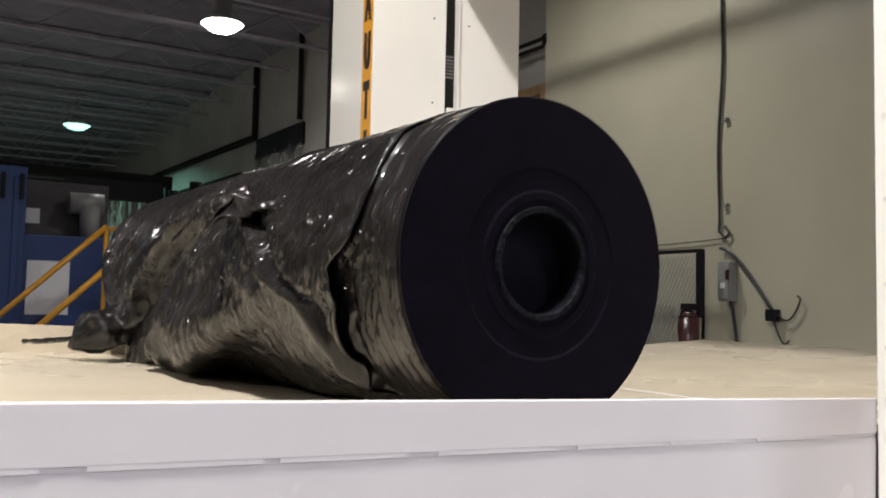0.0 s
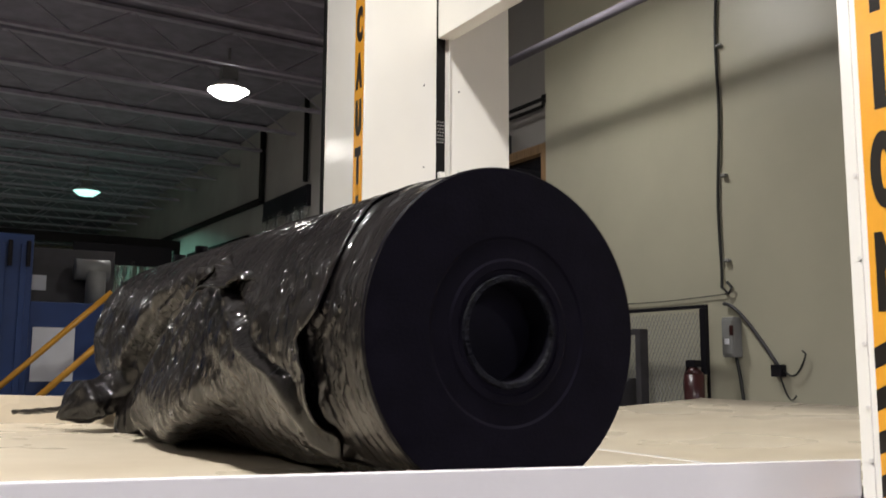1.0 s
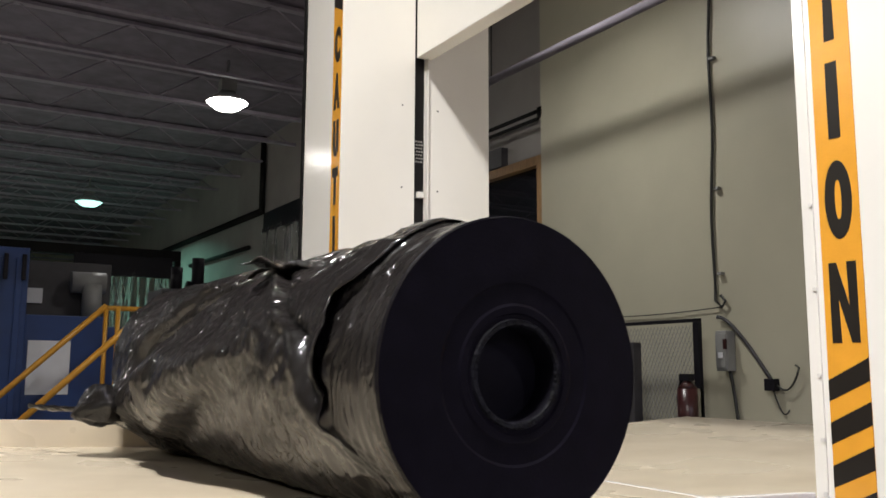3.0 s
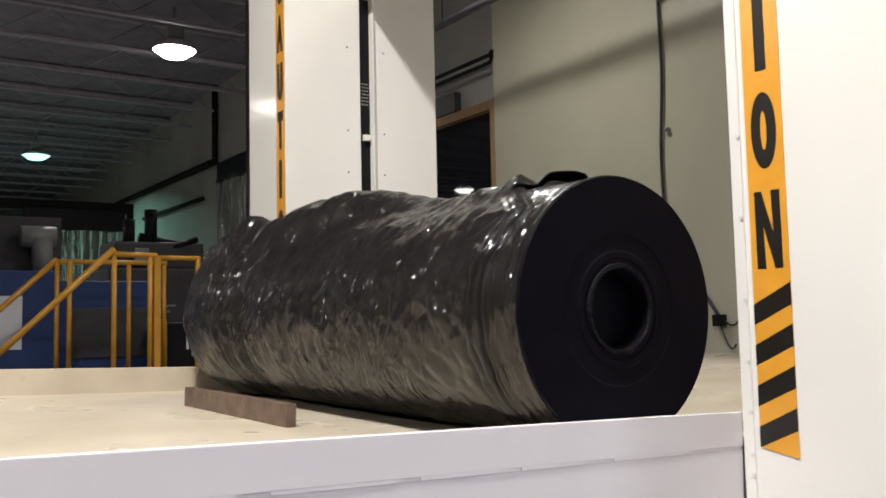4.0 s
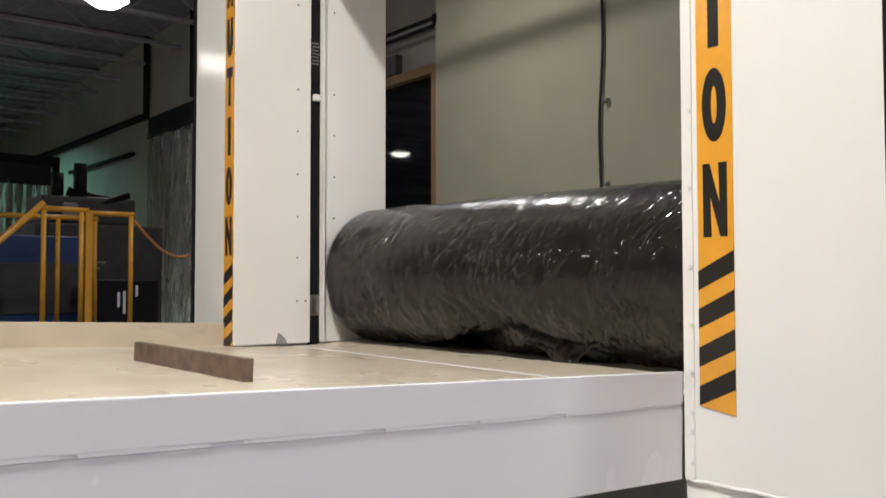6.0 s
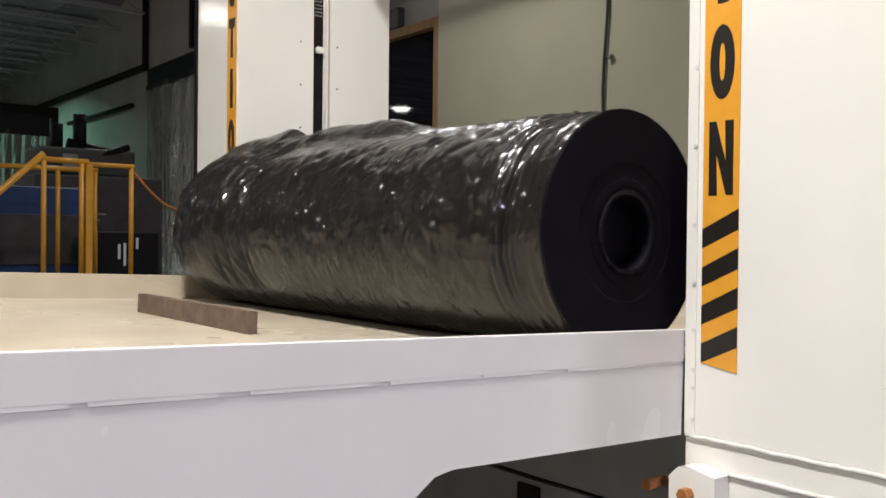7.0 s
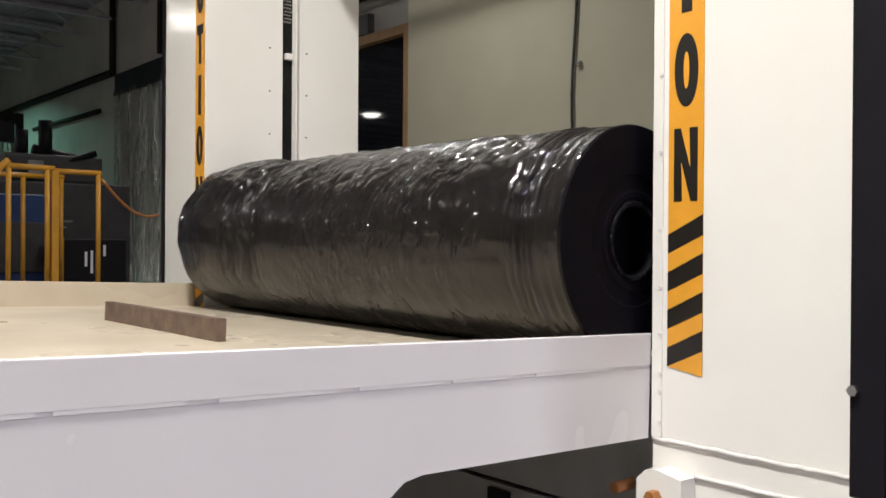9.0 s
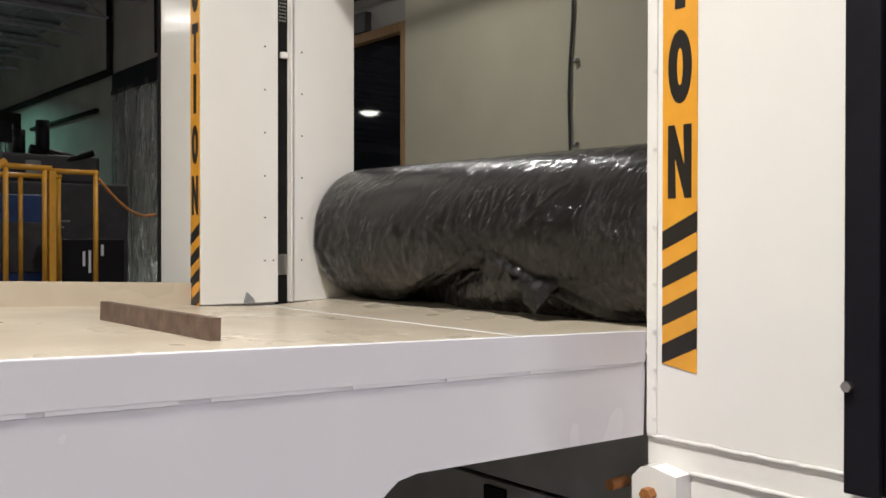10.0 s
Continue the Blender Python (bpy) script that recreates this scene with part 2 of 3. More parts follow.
# ---- setting ----
XW, CORNER, ZC = 3.6, 5.4, 5.1
solid("floor", box(B(), (-12, -9, -0.2), (6, 32, 0)), M_FLOOR, "grey stained concrete workshop floor", "floor")
solid("wall_east", box(B(), (XW, -9, 0), (XW + 0.25, CORNER, ZC)), M_WALL, "beige painted workshop wall", "wall")
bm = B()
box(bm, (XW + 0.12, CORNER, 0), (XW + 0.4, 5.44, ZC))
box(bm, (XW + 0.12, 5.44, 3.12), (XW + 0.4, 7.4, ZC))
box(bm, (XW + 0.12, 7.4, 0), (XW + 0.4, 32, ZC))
solid("wall_east_recessed", bm, M_WALL_DIM, "wall set back behind the corner, its dimness put into a greyer colour, with a doorway", "wall")
solid("wall_north", box(B(), (-12, 32, 0), (6, 32.2, ZC)), M_WALL, "far dark end wall", "wall")
solid("wall_south", box(B(), (-12, -9.2, 0), (6, -9, ZC)), M_WALL, "plain beige wall closing the hall", "wall")
solid("wall_west", box(B(), (-12.2, -9, 0), (-12, 32, ZC)), M_WALL, "plain beige wall closing the hall", "wall")
bm = B()
box(bm, (-12, -9, ZC), (6, 32, ZC + 0.1))
for f in bm.faces:
    f.material_index = 1
y = -8.4
while y < 31:
    box(bm, (-12, y - 0.05, ZC - 0.06), (XW + 0.1, y + 0.05, ZC - 0.02))
    box(bm, (-12, y - 0.04, ZC - 0.46), (XW + 0.1, y + 0.04, ZC - 0.42))
    x, up = -12.0, True
    while x < XW - 0.5:
        tube(bm, (x, y, ZC - 0.44 if up else ZC - 0.04), (x + 0.6, y, ZC - 0.04 if up else ZC - 0.44), 0.011, 4)
        x, up = x + 0.6, not up
    y += 1.35
solid("ceiling", bm, (M_JOIST, M_CEIL), "dark metal deck ceiling on open web joists", "ceiling")


# ---- high bay lamps ----
def high_bay(m, glow):
    ob = thing("high_bay_lamp", m, "glowing round high-bay ceiling lamp on a stem; some are added out of view", "lamp", "high bay lamps under the ceiling")
    bm = B()
    tube(bm, (0, 0, 0.06), (0, 0, 0.2), 0.27, 24, 0.09)
    part("reflector", bm, M_REFLECTOR, ob, "spun metal reflector", True)
    bm = B()
    tube(bm, (0, 0, -0.02), (0, 0, 0.06), 0.15, 24, 0.26)
    part("bulb_glass", bm, glow, ob, "glowing lens")
    part("stem", tube(B(), (0, 0, 0.2), (0, 0, 0.62), 0.02), M_GREY, ob)
    part("ballast", box(B(), (-0.1, -0.08, 0.2), (0.1, 0.08, 0.36), 0.01), M_GREY, ob)
    return ob


# Each light gets a fixture, the added unseen ones too.
for lx, ly, lc, lw in LAMPS:
    high_bay(pose(lx, ly, 4.46), M_LAMP_GREEN if lc[0] < 0.6 else M_LAMP)

# ---- fittings on the east wall ----
WX = XW - 0.001
# Added pipe, no known part: it casts the soft dark band on the wall.
caster = thing("shadow_pipe", pose(0, 0, 0), "added dark pipe under the ceiling that throws a shaded band on the wall", "conduit")
part("run", tube(B(), (2.9, -8.9, 3.66), (2.9, 5.3, 3.66), 0.036, 14), M_CEIL, caster)
for y in (-6.0, -2.0, 5.2):
    part("hanger", tube(B(), (2.9, y, 3.70), (2.9, y, ZC - 0.02), 0.006, 6), M_DARK, caster)
tr = thing("doorway_frame", pose(0, 0, 0), "rough pine frame round a dark glazed doorway", "door frame")
part("jamb", box(B(), (XW + 0.02, 5.405, 0), (XW + 0.13, 5.50, 3.14), 0.004), M_WOOD, tr)
part("jamb", box(B(), (XW + 0.02, 7.30, 0), (XW + 0.13, 7.40, 3.14), 0.004), M_WOOD, tr)
part("head", box(B(), (XW + 0.02, 5.50, 3.05), (XW + 0.13, 7.30, 3.14), 0.004), M_WOOD, tr)
part("glass", box(B(), (XW + 0.10, 5.50, 0.0), (XW + 0.112, 7.30, 3.05)), M_PANE, tr, "dark reflecting glass")
part("crossbar", box(B(), (XW + 0.07, 5.50, 1.72), (XW + 0.098, 7.30, 1.76)), M_DARK, tr)
part("notice_board", box(B(), (XW + 0.04, 6.1, 3.16), (XW + 0.12, 6.6, 3.36), 0.004), M_MACH, tr, "dark board over the doorway")
tk = thing("door_track", pose(0, 0, 0), "dark steel sliding door track on the wall", "track")
part("rail", box(B(), (XW + 0.0, 5.40, 3.55), (XW + 0.03, 8.0, 3.58), 0.003), M_DARK, tk)
part("rail", box(B(), (XW + 0.0, 5.46, 3.48), (XW + 0.03, 8.0, 3.505), 0.003), M_DARK, tk)
part("bracket", box(B(), (XW + 0.0, 5.38, 3.50), (XW + 0.10, 5.46, 3.60), 0.004), M_DARK, tk)

cable = thing("power_cable", pose(0, 0, 0), "black power cable hanging down the beige wall", "cable")
pts = [(WX - 0.02, 3.30 + 0.012 * math.sin(i * 0.9) + 0.004 * i, 5.0 - i * 0.175) for i in range(20)]
pts += [(WX - 0.03, 3.36, 1.62), (WX - 0.03, 3.30, 1.57), (WX - 0.03, 3.27, 1.61), (WX - 0.03, 3.31, 1.655)]
part("cord", path_tube(B(), pts, 0.011), M_CABLE, cable, smooth=False)
for z in (4.4, 3.4, 2.42, 1.8):
    part("clip", box(B(), (WX - 0.04, 3.29, z), (WX, 3.335, z + 0.02), 0.003), M_GREY, cable, "grey cable clip")
sw = thing("disconnect_switch", pose(0, 0, 0), "grey electrical disconnect box on the wall", "switch box")
part("housing", box(B(), (WX - 0.09, 3.22, 1.12), (WX, 3.32, 1.40), 0.008), M_GREY, sw)
part("cover", box(B(), (WX - 0.10, 3.226, 1.14), (WX - 0.09, 3.314, 1.38), 0.003), M_GREY, sw)
part("handle", box(B(), (WX - 0.125, 3.21, 1.27), (WX - 0.10, 3.228, 1.34), 0.003), M_RED, sw)
part("label", box(B(), (WX - 0.1035, 3.25, 1.21), (WX - 0.1005, 3.29, 1.25)), M_PAPER, sw, "pale rating label")
lead = thing("outlet_lead", pose(0, 0, 0), "dark conduit lead running to a small black outlet box", "cable")
pts = [(WX - 0.03, 3.35 - 0.45 * u + 0.03 * math.sin(u * 3), 1.50 + 0.03 * math.sin(u * 3.1) - 0.45 * u ** 1.5) for u in (i / 12 for i in range(13))]
part("conduit", path_tube(B(), pts, 0.013), M_MACH, lead)
part("outlet", box(B(), (WX - 0.06, 2.87, 0.99), (WX, 2.95, 1.07), 0.006), M_BLACK, lead)
part("wire", path_tube(B(), [(WX - 0.03, 2.87 - 0.16 * u, 1.03 + 0.07 * u ** 3 - 0.04 * math.sin(u * 3.1)) for u in (i / 10 for i in range(11))] + [(WX - 0.03, 2.695, 1.14), (WX - 0.03, 2.72, 1.16)], 0.007), M_CABLE, lead)
part("wire", path_tube(B(), [(WX - 0.03, 2.90 - 0.12 * u, 1.0 - 0.16 * math.sin(u * 2.2)) for u in (i / 8 for i in range(9))], 0.006), M_CABLE, lead)
part("wire", path_tube(B(), [(WX - 0.03, 3.26 - 0.14 * u, 1.15 - 0.9 * u + 0.05 * math.sin(u * 6)) for u in (i / 10 for i in range(11))], 0.012), M_CABLE, lead)
part("wire", path_tube(B(), [(WX - 0.02, 3.32 + 1.4 * u, 1.57 - 0.02 * math.sin(u * 3)) for u in (i / 6 for i in range(7))], 0.004), M_CABLE, lead)
ext = thing("fire_extinguisher", pose(WX - 0.34, 3.36, 0.0), "dark red fire extinguisher hung on the partition post", "extinguisher")
part("cylinder", tube(tube(B(), (0, 0, 0.62), (0, 0, 1.0), 0.07, 18), (0, 0, 1.0), (0, 0, 1.05), 0.07, 18, 0.025), M_RED, ext)
part("valve", box(B(), (-0.03, -0.04, 1.05), (0.03, 0.05, 1.10), 0.006), M_BLACK, ext)
part("hose", path_tube(B(), [(0, 0.04 + 0.05 * math.sin(u * 3), 1.08 - 0.3 * u) for u in (i / 8 for i in range(9))], 0.01), M_BLACK, ext)
part("hanger", box(B(), (0.06, -0.03, 0.7), (0.121, 0.03, 1.0), 0.004), M_STEEL, ext)
fence = thing("mesh_partition", pose(0, 0, 0), "dark framed expanded-metal partition panel", "partition")
FX = WX - 0.25
part("top_rail", box(B(), (FX, 3.33, 1.46), (FX + 0.04, 5.2, 1.485), 0.004), M_BLACK, fence)
for y in (3.33, 4.4, 5.16):
    part("post", box(B(), (FX, y, 0.0), (FX + 0.04, y + 0.05, 1.46), 0.004), M_BLACK, fence)
bm = B()
for i in range(74):
    y = 2.75 + i * 0.035
    for sgn in (1, -1):
        a = (y, 0.3) if sgn > 0 else (y, 1.44)
        b = (y + 0.6, 1.44) if sgn > 0 else (y + 0.6, 0.3)
        lo, hi = 3.38, 5.16
        if b[0] < lo or a[0] > hi:
            continue
        t0, t1 = max(0, (lo - a[0]) / 0.6), min(1, (hi - a[0]) / 0.6)
        f = lambda t: (FX + 0.02, a[0] + 0.6 * t, a[1] + (b[1] - a[1]) * t)
        tube(bm, f(t0), f(t1), 0.0032, 4)
tagged(part("mesh_infill", bm, M_GREY, fence, "grey expanded metal"), kind="stuff")
pump = thing("bench_motor", pose(FX - 0.26, 4.02, 0), "dark grey motor unit with hoses before the mesh partition", "motor")
part("base", box(B(), (-0.2, -0.3, 0.0), (0.2, 0.35, 0.72), 0.01), M_MACH, pump)
part("motor_body", tube(B(), (0, -0.25, 0.86), (0, 0.3, 0.86), 0.11, 20), M_MACH, pump)
part("stand", box(B(), (-0.04, -0.12, 0.95), (0.04, -0.06, 1.36), 0.006), M_MACH, pump)
part("stand", box(B(), (-0.04, -0.36, 0.72), (0.04, -0.31, 1.3), 0.006), M_MACH, pump)
part("arm", box(B(), (-0.04, -0.36, 1.28), (0.04, -0.06, 1.32), 0.006), M_MACH, pump)
part("knob", tube(B(), (0, 0.12, 1.0), (0, 0.2, 1.06), 0.06, 14), M_BLACK, pump)
part("hose", path_tube(B(), [(-0.05, -0.2 - 0.03 * math.sin(u * 9), 1.25 - 0.5 * u) for u in (i / 12 for i in range(13))], 0.015), M_CABLE, pump)
sg = thing("wall_placard", pose(0, 0, 0), "small white placard with a red band", "sign")
part("board", box(B(), (FX + 0.0, 4.66, 1.50), (FX + 0.03, 4.88, 1.60), 0.002), M_PAPER, sg)
part("band", box(B(), (FX - 0.002, 4.67, 1.51), (FX - 0.0005, 4.87, 1.55)), M_RED, sg, "red lettering band")

pipe = thing("wall_pipe", pose(0, 0, 0), "dark pipe running along the far wall", "pipe")
part("run", tube(B(), (3.66, 13.2, 3.80), (3.66, 31.0, 4.0), 0.06), M_DARK, pipe)
part("drop", tube(B(), (3.66, 13.2, 3.80), (3.66, 13.2, 5.1), 0.05), M_DARK, pipe)
part("drop", tube(B(), (3.66, 11.3, 3.80), (3.66, 11.3, 5.1), 0.04), M_DARK, pipe)
part("low_run", tube(B(), (3.66, 13.8, 3.25), (3.66, 17.5, 3.3), 0.04), M_DARK, pipe)


# ---- strip curtains ----
def strip_curtain(m, width, height, n, seed):
    ob = thing("strip_curtain", m, "clear vinyl strip curtain under a black valance", "strip curtain", "strip curtains in the hall")
    rng = random.Random(seed)
    part("valance", box(B(), (0, -0.04, height - 0.34), (width, 0.03, height), 0.01), M_BLACK, ob, "black valance")
    w = width / n
    for i in range(n):
        bm = B()
        rows = []
        ph, am, curl = rng.uniform(0, 6), rng.uniform(0.01, 0.04), rng.choice((-1, 1)) * rng.uniform(0.02, 0.05)
        for j in range(41):
            g = j / 40
            z = (height - 0.32) * (1 - g) + 0.05
            off = am * math.sin(ph + g * 7) * g
            rows.append([bm.verts.new((i * w + w * 1.15 * k / 8 + 0.02 * g * math.sin(ph + g * 3),
                                       off + curl * math.sin(math.pi * k / 8 + g * 2) + 0.008 * noise.noise(Vector((k * 0.5, g * 9, i * 3.1))) + 0.012 * (i % 2), z)) for k in range(9)])
        for A, C in zip(rows, rows[1:]):
            for k in range(8):
                bm.faces.new((A[k], A[k + 1], C[k + 1], C[k])).smooth = True
        part("strip", bm, M_STRIP, ob)
    return ob


strip_curtain(pose(3.69, 11.2, 0, 0, 0, 90), 1.9, 3.75, 14, 3)
hd = thing("partition_header", pose(0, 0, 0), "dark steel header across the hall over a strip curtain", "header")
part("beam", box(B(), (-6.0, 14.0, 2.95), (2.55, 14.12, 3.12), 0.01), M_DARK, hd)
part("post", box(B(), (-0.1, 14.0, 0), (0.05, 14.12, 2.95), 0.01), M_DARK, hd)
part("post", box(B(), (2.45, 14.0, 0), (2.55, 14.12, 2.95), 0.01), M_DARK, hd)
strip_curtain(pose(0.85, 13.975, 0, 0, 0, 0), 1.55, 2.98, 11, 5)


# ---- yellow stair rails ----
st = thing("stair_platform", pose(0, 0, 0), "blue platform with yellow tubular stair and guard rails", "stairs")
part("deck", box(B(), (-0.1, 5.75, 0.55), (1.1, 6.75, 0.63), 0.006), M_BLUE, st, "blue platform deck")
part("skirt", box(B(), (-0.08, 5.78, 0.0), (1.08, 6.72, 0.55), 0.004), M_BLUE, st)
for i in range(3):
    part("step", box(B(), (-0.1 - 0.24 * (i + 1), 5.8, 0.40 - 0.17 * i - 0.04), (-0.1 - 0.24 * i + 0.02, 6.7, 0.40 - 0.17 * i), 0.004), M_BLUE, st)
for x, y in ((0.285, 5.8), (0.55, 5.8), (0.92, 5.8), (0.05, 6.7), (0.13, 6.62), (0.62, 6.7), (0.92, 6.7)):
    part("rail_post", tube(B(), (x, y, 0.63), (x, y, 1.62), 0.019), M_YELLOW, st)
part("rail_post", box(B(), (0.575, 5.77, 0.63), (0.625, 5.81, 1.60), 0.004), M_YELLOW, st)
part("top_rail", tube(B(), (0.27, 5.8, 1.62), (0.60, 5.8, 1.615), 0.022), M_YELLOW, st)
part("top_rail", tube(B(), (0.60, 5.8, 1.60), (0.94, 5.8, 1.60), 0.02), M_YELLOW, st)
part("top_rail", tube(B(), (0.05, 6.7, 1.62), (0.94, 6.7, 1.62), 0.022), M_YELLOW, st)
part("handrail", tube(B(), (0.285, 5.8, 1.66), (-0.78, 5.8, 0.62), 0.024), M_YELLOW, st)
part("handrail", tube(B(), (0.05, 6.7, 1.64), (-1.0, 6.7, 0.62), 0.024), M_YELLOW, st)
for x, y in ((-0.78, 5.8), (-1.0, 6.7)):
    part("rail_post", tube(B(), (x, y, 0.0), (x, y, 0.62), 0.024), M_YELLOW, st)
part("chain", path_tube(B(), [(0.94 + 0.45 * u, 5.8, 1.56 - 0.28 * math.sin(u * 1.9)) for u in (i / 10 for i in range(11))], 0.012), M_RUSTBOLT, st, "slack safety chain")

# ---- machines behind ----
bmx = thing("blue_machine", pose(0, 0, 0), "large dark blue machine with a paper notice", "machine")
part("cabinet", box(B(), (-2.4, 7.2, 0), (-0.50, 8.2, 2.14), 0.01), M_BLUE, bmx)
for x in (-1.4, -0.76, -0.60):
    part("door_edge", box(B(), (x, 7.18, 0.1), (x + 0.05, 7.2, 2.05), 0.006), M_BLUE, bmx)
for x in (-0.70, -0.56):
    part("handle", box(B(), (x, 7.15, 1.86), (x + 0.035, 7.18, 2.08), 0.008), M_BLACK, bmx)
part("lower_body", box(B(), (-0.50, 7.3, 0), (0.16, 8.2, 1.58), 0.01), M_BLUE, bmx)
part("ledge", box(B(), (0.16, 7.4, 0), (1.10, 8.2, 1.50), 0.01), M_BLUE, bmx)
part("dark_panel", box(B(), (0.30, 7.38, 0.80), (1.05, 7.40, 1.25), 0.005), M_MACH, bmx)
part("paper_notice", box(B(), (-0.46, 7.29, 0.90), (-0.12, 7.299, 1.36)), M_PAPER, bmx, "white paper notice")
part("dark_bay", box(B(), (-0.48, 7.9, 1.58), (0.3, 8.2, 2.12), 0.01), M_MACH, bmx)
part("white_tag", box(B(), (-0.45, 7.88, 1.72), (-0.30, 7.899, 1.86)), M_PAPER, bmx, "white tag")
part("grey_can", tube(B(), (0.1, 7.7, 1.58), (0.1, 7.7, 1.9), 0.09, 16), M_GREY, bmx)
part("coil", tube(B(), (-0.08, 7.75, 1.92), (0.22, 7.75, 1.92), 0.1, 16), M_GREY, bmx)
dm = thing("dark_press", pose(0, 0, 0), "tall dark press with two upright cylinders", "machine")
part("body", box(B(), (0.75, 8.0, 0), (2.0, 8.8, 1.66), 0.02), M_MACH, dm)
part("upper_body", box(B(), (0.82, 8.1, 1.66), (1.75, 8.7, 1.94), 0.03), M_MACH, dm)
part("ram_cylinder", tube(B(), (1.0, 8.2, 1.9), (1.0, 8.2, 2.17), 0.06, 14), M_BLACK, dm)
part("ram_cylinder", tube(B(), (1.22, 8.2, 1.9), (1.22, 8.2, 2.28), 0.065, 14), M_BLACK, dm)
part("arm", tube(B(), (1.1, 8.2, 1.98), (1.75, 8.2, 1.86), 0.06, 12), M_BLACK, dm)
part("arm", tube(B(), (1.3, 8.15, 1.84), (1.68, 8.1, 1.98), 0.035, 12), M_BLACK, dm)
part("valve_block", box(B(), (1.0, 7.96, 1.70), (1.14, 8.0, 1.86), 0.01), M_GREY, dm)
part("logo_disc", tube(B(), (1.22, 7.995, 1.42), (1.22, 7.99, 1.42), 0.075, 20), M_GREY, dm, "pale round emblem")
for i, (x0, x1) in enumerate(((1.02, 1.42), (1.08, 1.36))):
    part("text_bar", box(B(), (x0, 7.992, 1.27 - i * 0.06), (x1, 7.999, 1.29 - i * 0.06)), M_GREY, dm)
part("paper_label", box(B(), (0.80, 7.99, 1.08), (0.98, 7.999, 1.20)), M_PAPER, dm, "white paper label")
part("yellow_strip", box(B(), (1.0, 7.98, 0.88), (1.9, 7.999, 0.91)), M_YELLOW, dm)
bb = thing("black_crate", pose(0, 0, 0), "black crate with worn white markings and a yellow corner", "crate")
part("body", box(B(), (1.0, 6.9, 0.2), (1.55, 7.3, 1.10), 0.012), M_BLACK, bb)
part("corner_strip", box(B(), (0.96, 6.88, 0.2), (1.0, 7.3, 1.12), 0.004), M_YELLOW, bb)
for i, (x, z, h) in enumerate(((1.18, 0.86, 0.13), (1.23, 0.80, 0.20), (1.28, 0.83, 0.16), (1.34, 0.95, 0.10))):
    part("mark", box(B(), (x, 6.894, z), (x + 0.022, 6.899, z + h)), M_PAPER, bb, "worn white marking")

# ---- table ----
ZP, FALL, SEAM, RAMP, BACK = -0.047, 0.0045, 0.05, 0.088, 1.665


def sloped(bm):
    """Lifts a plate towards the back by the table's small cross fall."""
    for v in bm.verts:
        v.co.z += FALL * v.co.y
    return bm


def table():
    ob = thing("roll_table", TAB, "white enamelled steel roll table with a raised front rim", "table")
    bm = prism(B(), [(-2.4, 0.012), (SEAM - 0.006, 0.012), (SEAM - 0.006, 1.598), (-0.180 - 0.002, 1.598), (-0.180 - 0.002, BACK), (-2.4, BACK)], "z", ZP - 0.012, ZP)
    part("top_plate", sloped(bm), M_TABLE, ob, "worn cream table plate")
    rise = ZP + RAMP * 1.33
    bm = prism(B(), [(SEAM + 0.006, ZP - 0.012), (SEAM + 0.006, ZP), (SEAM + 1.33, rise), (SEAM + 1.33, rise - 0.012)], "y", 0.012, 1.597)
    part("ramp_plate", sloped(bm), M_TABLE, ob, "cream plate that climbs beyond the seam")
    part("seam_strip", sloped(box(B(), (SEAM - 0.006, 0.012, ZP - 0.012), (SEAM + 0.006, 1.597, ZP + 0.002), 0.001)), M_BEAM, ob, "bright edge along the seam")
    part("front_rim", box(B(), (-2.4, 0, -0.062), (0.0, 0.012, 0), 0.002), M_BEAM, ob, "flat white front rim")
    out = [(0.0, -0.0672), (0.0, -0.203), (-0.565, -0.203), (-0.60, -0.21), (-0.64, -0.24), (-0.68, -0.29), (-0.70, -0.35), (-0.70, -0.88),
           (-1.02, -0.88), (-1.02, -0.35), (-1.04, -0.26), (-1.10, -0.235), (-2.4, -0.235), (-2.4, -0.0672)]
    part("front_apron", prism(B(), out, "y", 0.0015, 0.0135), M_BEAM, ob, "white steel apron with curved leg cut-outs")
    part("joint_strip", box(B(), (-2.4, 0.0022, -0.0672), (-0.001, 0.011, -0.062), 0.0006), M_BEAM, ob, "flat painted joint under the rim")
    rng = random.Random(4)
    x = -2.3
    while x < -0.15:
        w = rng.uniform(0.09, 0.20)
        bm = box(B(), (x, 0.0002, -0.0664), (x + w, 0.002, -0.0605 + rng.uniform(-0.0008, 0.0008)), 0.0003)
        part("stitch_weld", bm, M_BEAM, ob, "flat painted stitch weld")
        x += w + rng.uniform(0.006, 0.05)
    part("back_rim", box(B(), (-2.4, BACK, -0.2), (-0.180 - 0.002, BACK + 0.012, 0.033), 0.002), M_TABLE, ob, "raised cream back rim")
    part("end_plate", box(B(), (SEAM + 1.33, 0.0, -0.3), (SEAM + 1.342, 1.597, rise)), M_BEAM, ob)
    part("leg", box(B(), (-2.35, 1.4, -0.82), (-2.2, 1.54, -0.05)), M_BEAM, ob)
    part("leg", box(B(), (-2.35, 0.02, -0.82), (-2.2, 0.16, -0.05)), M_BEAM, ob)
    part("leg", box(B(), (1.15, 1.3, -0.86), (1.3, 1.44, 0.03)), M_BEAM, ob)
    part("crossmember", box(B(), (-0.9, 0.02, -0.2), (-0.8, 1.54, -0.06)), M_BEAM, ob)
    return ob


table()


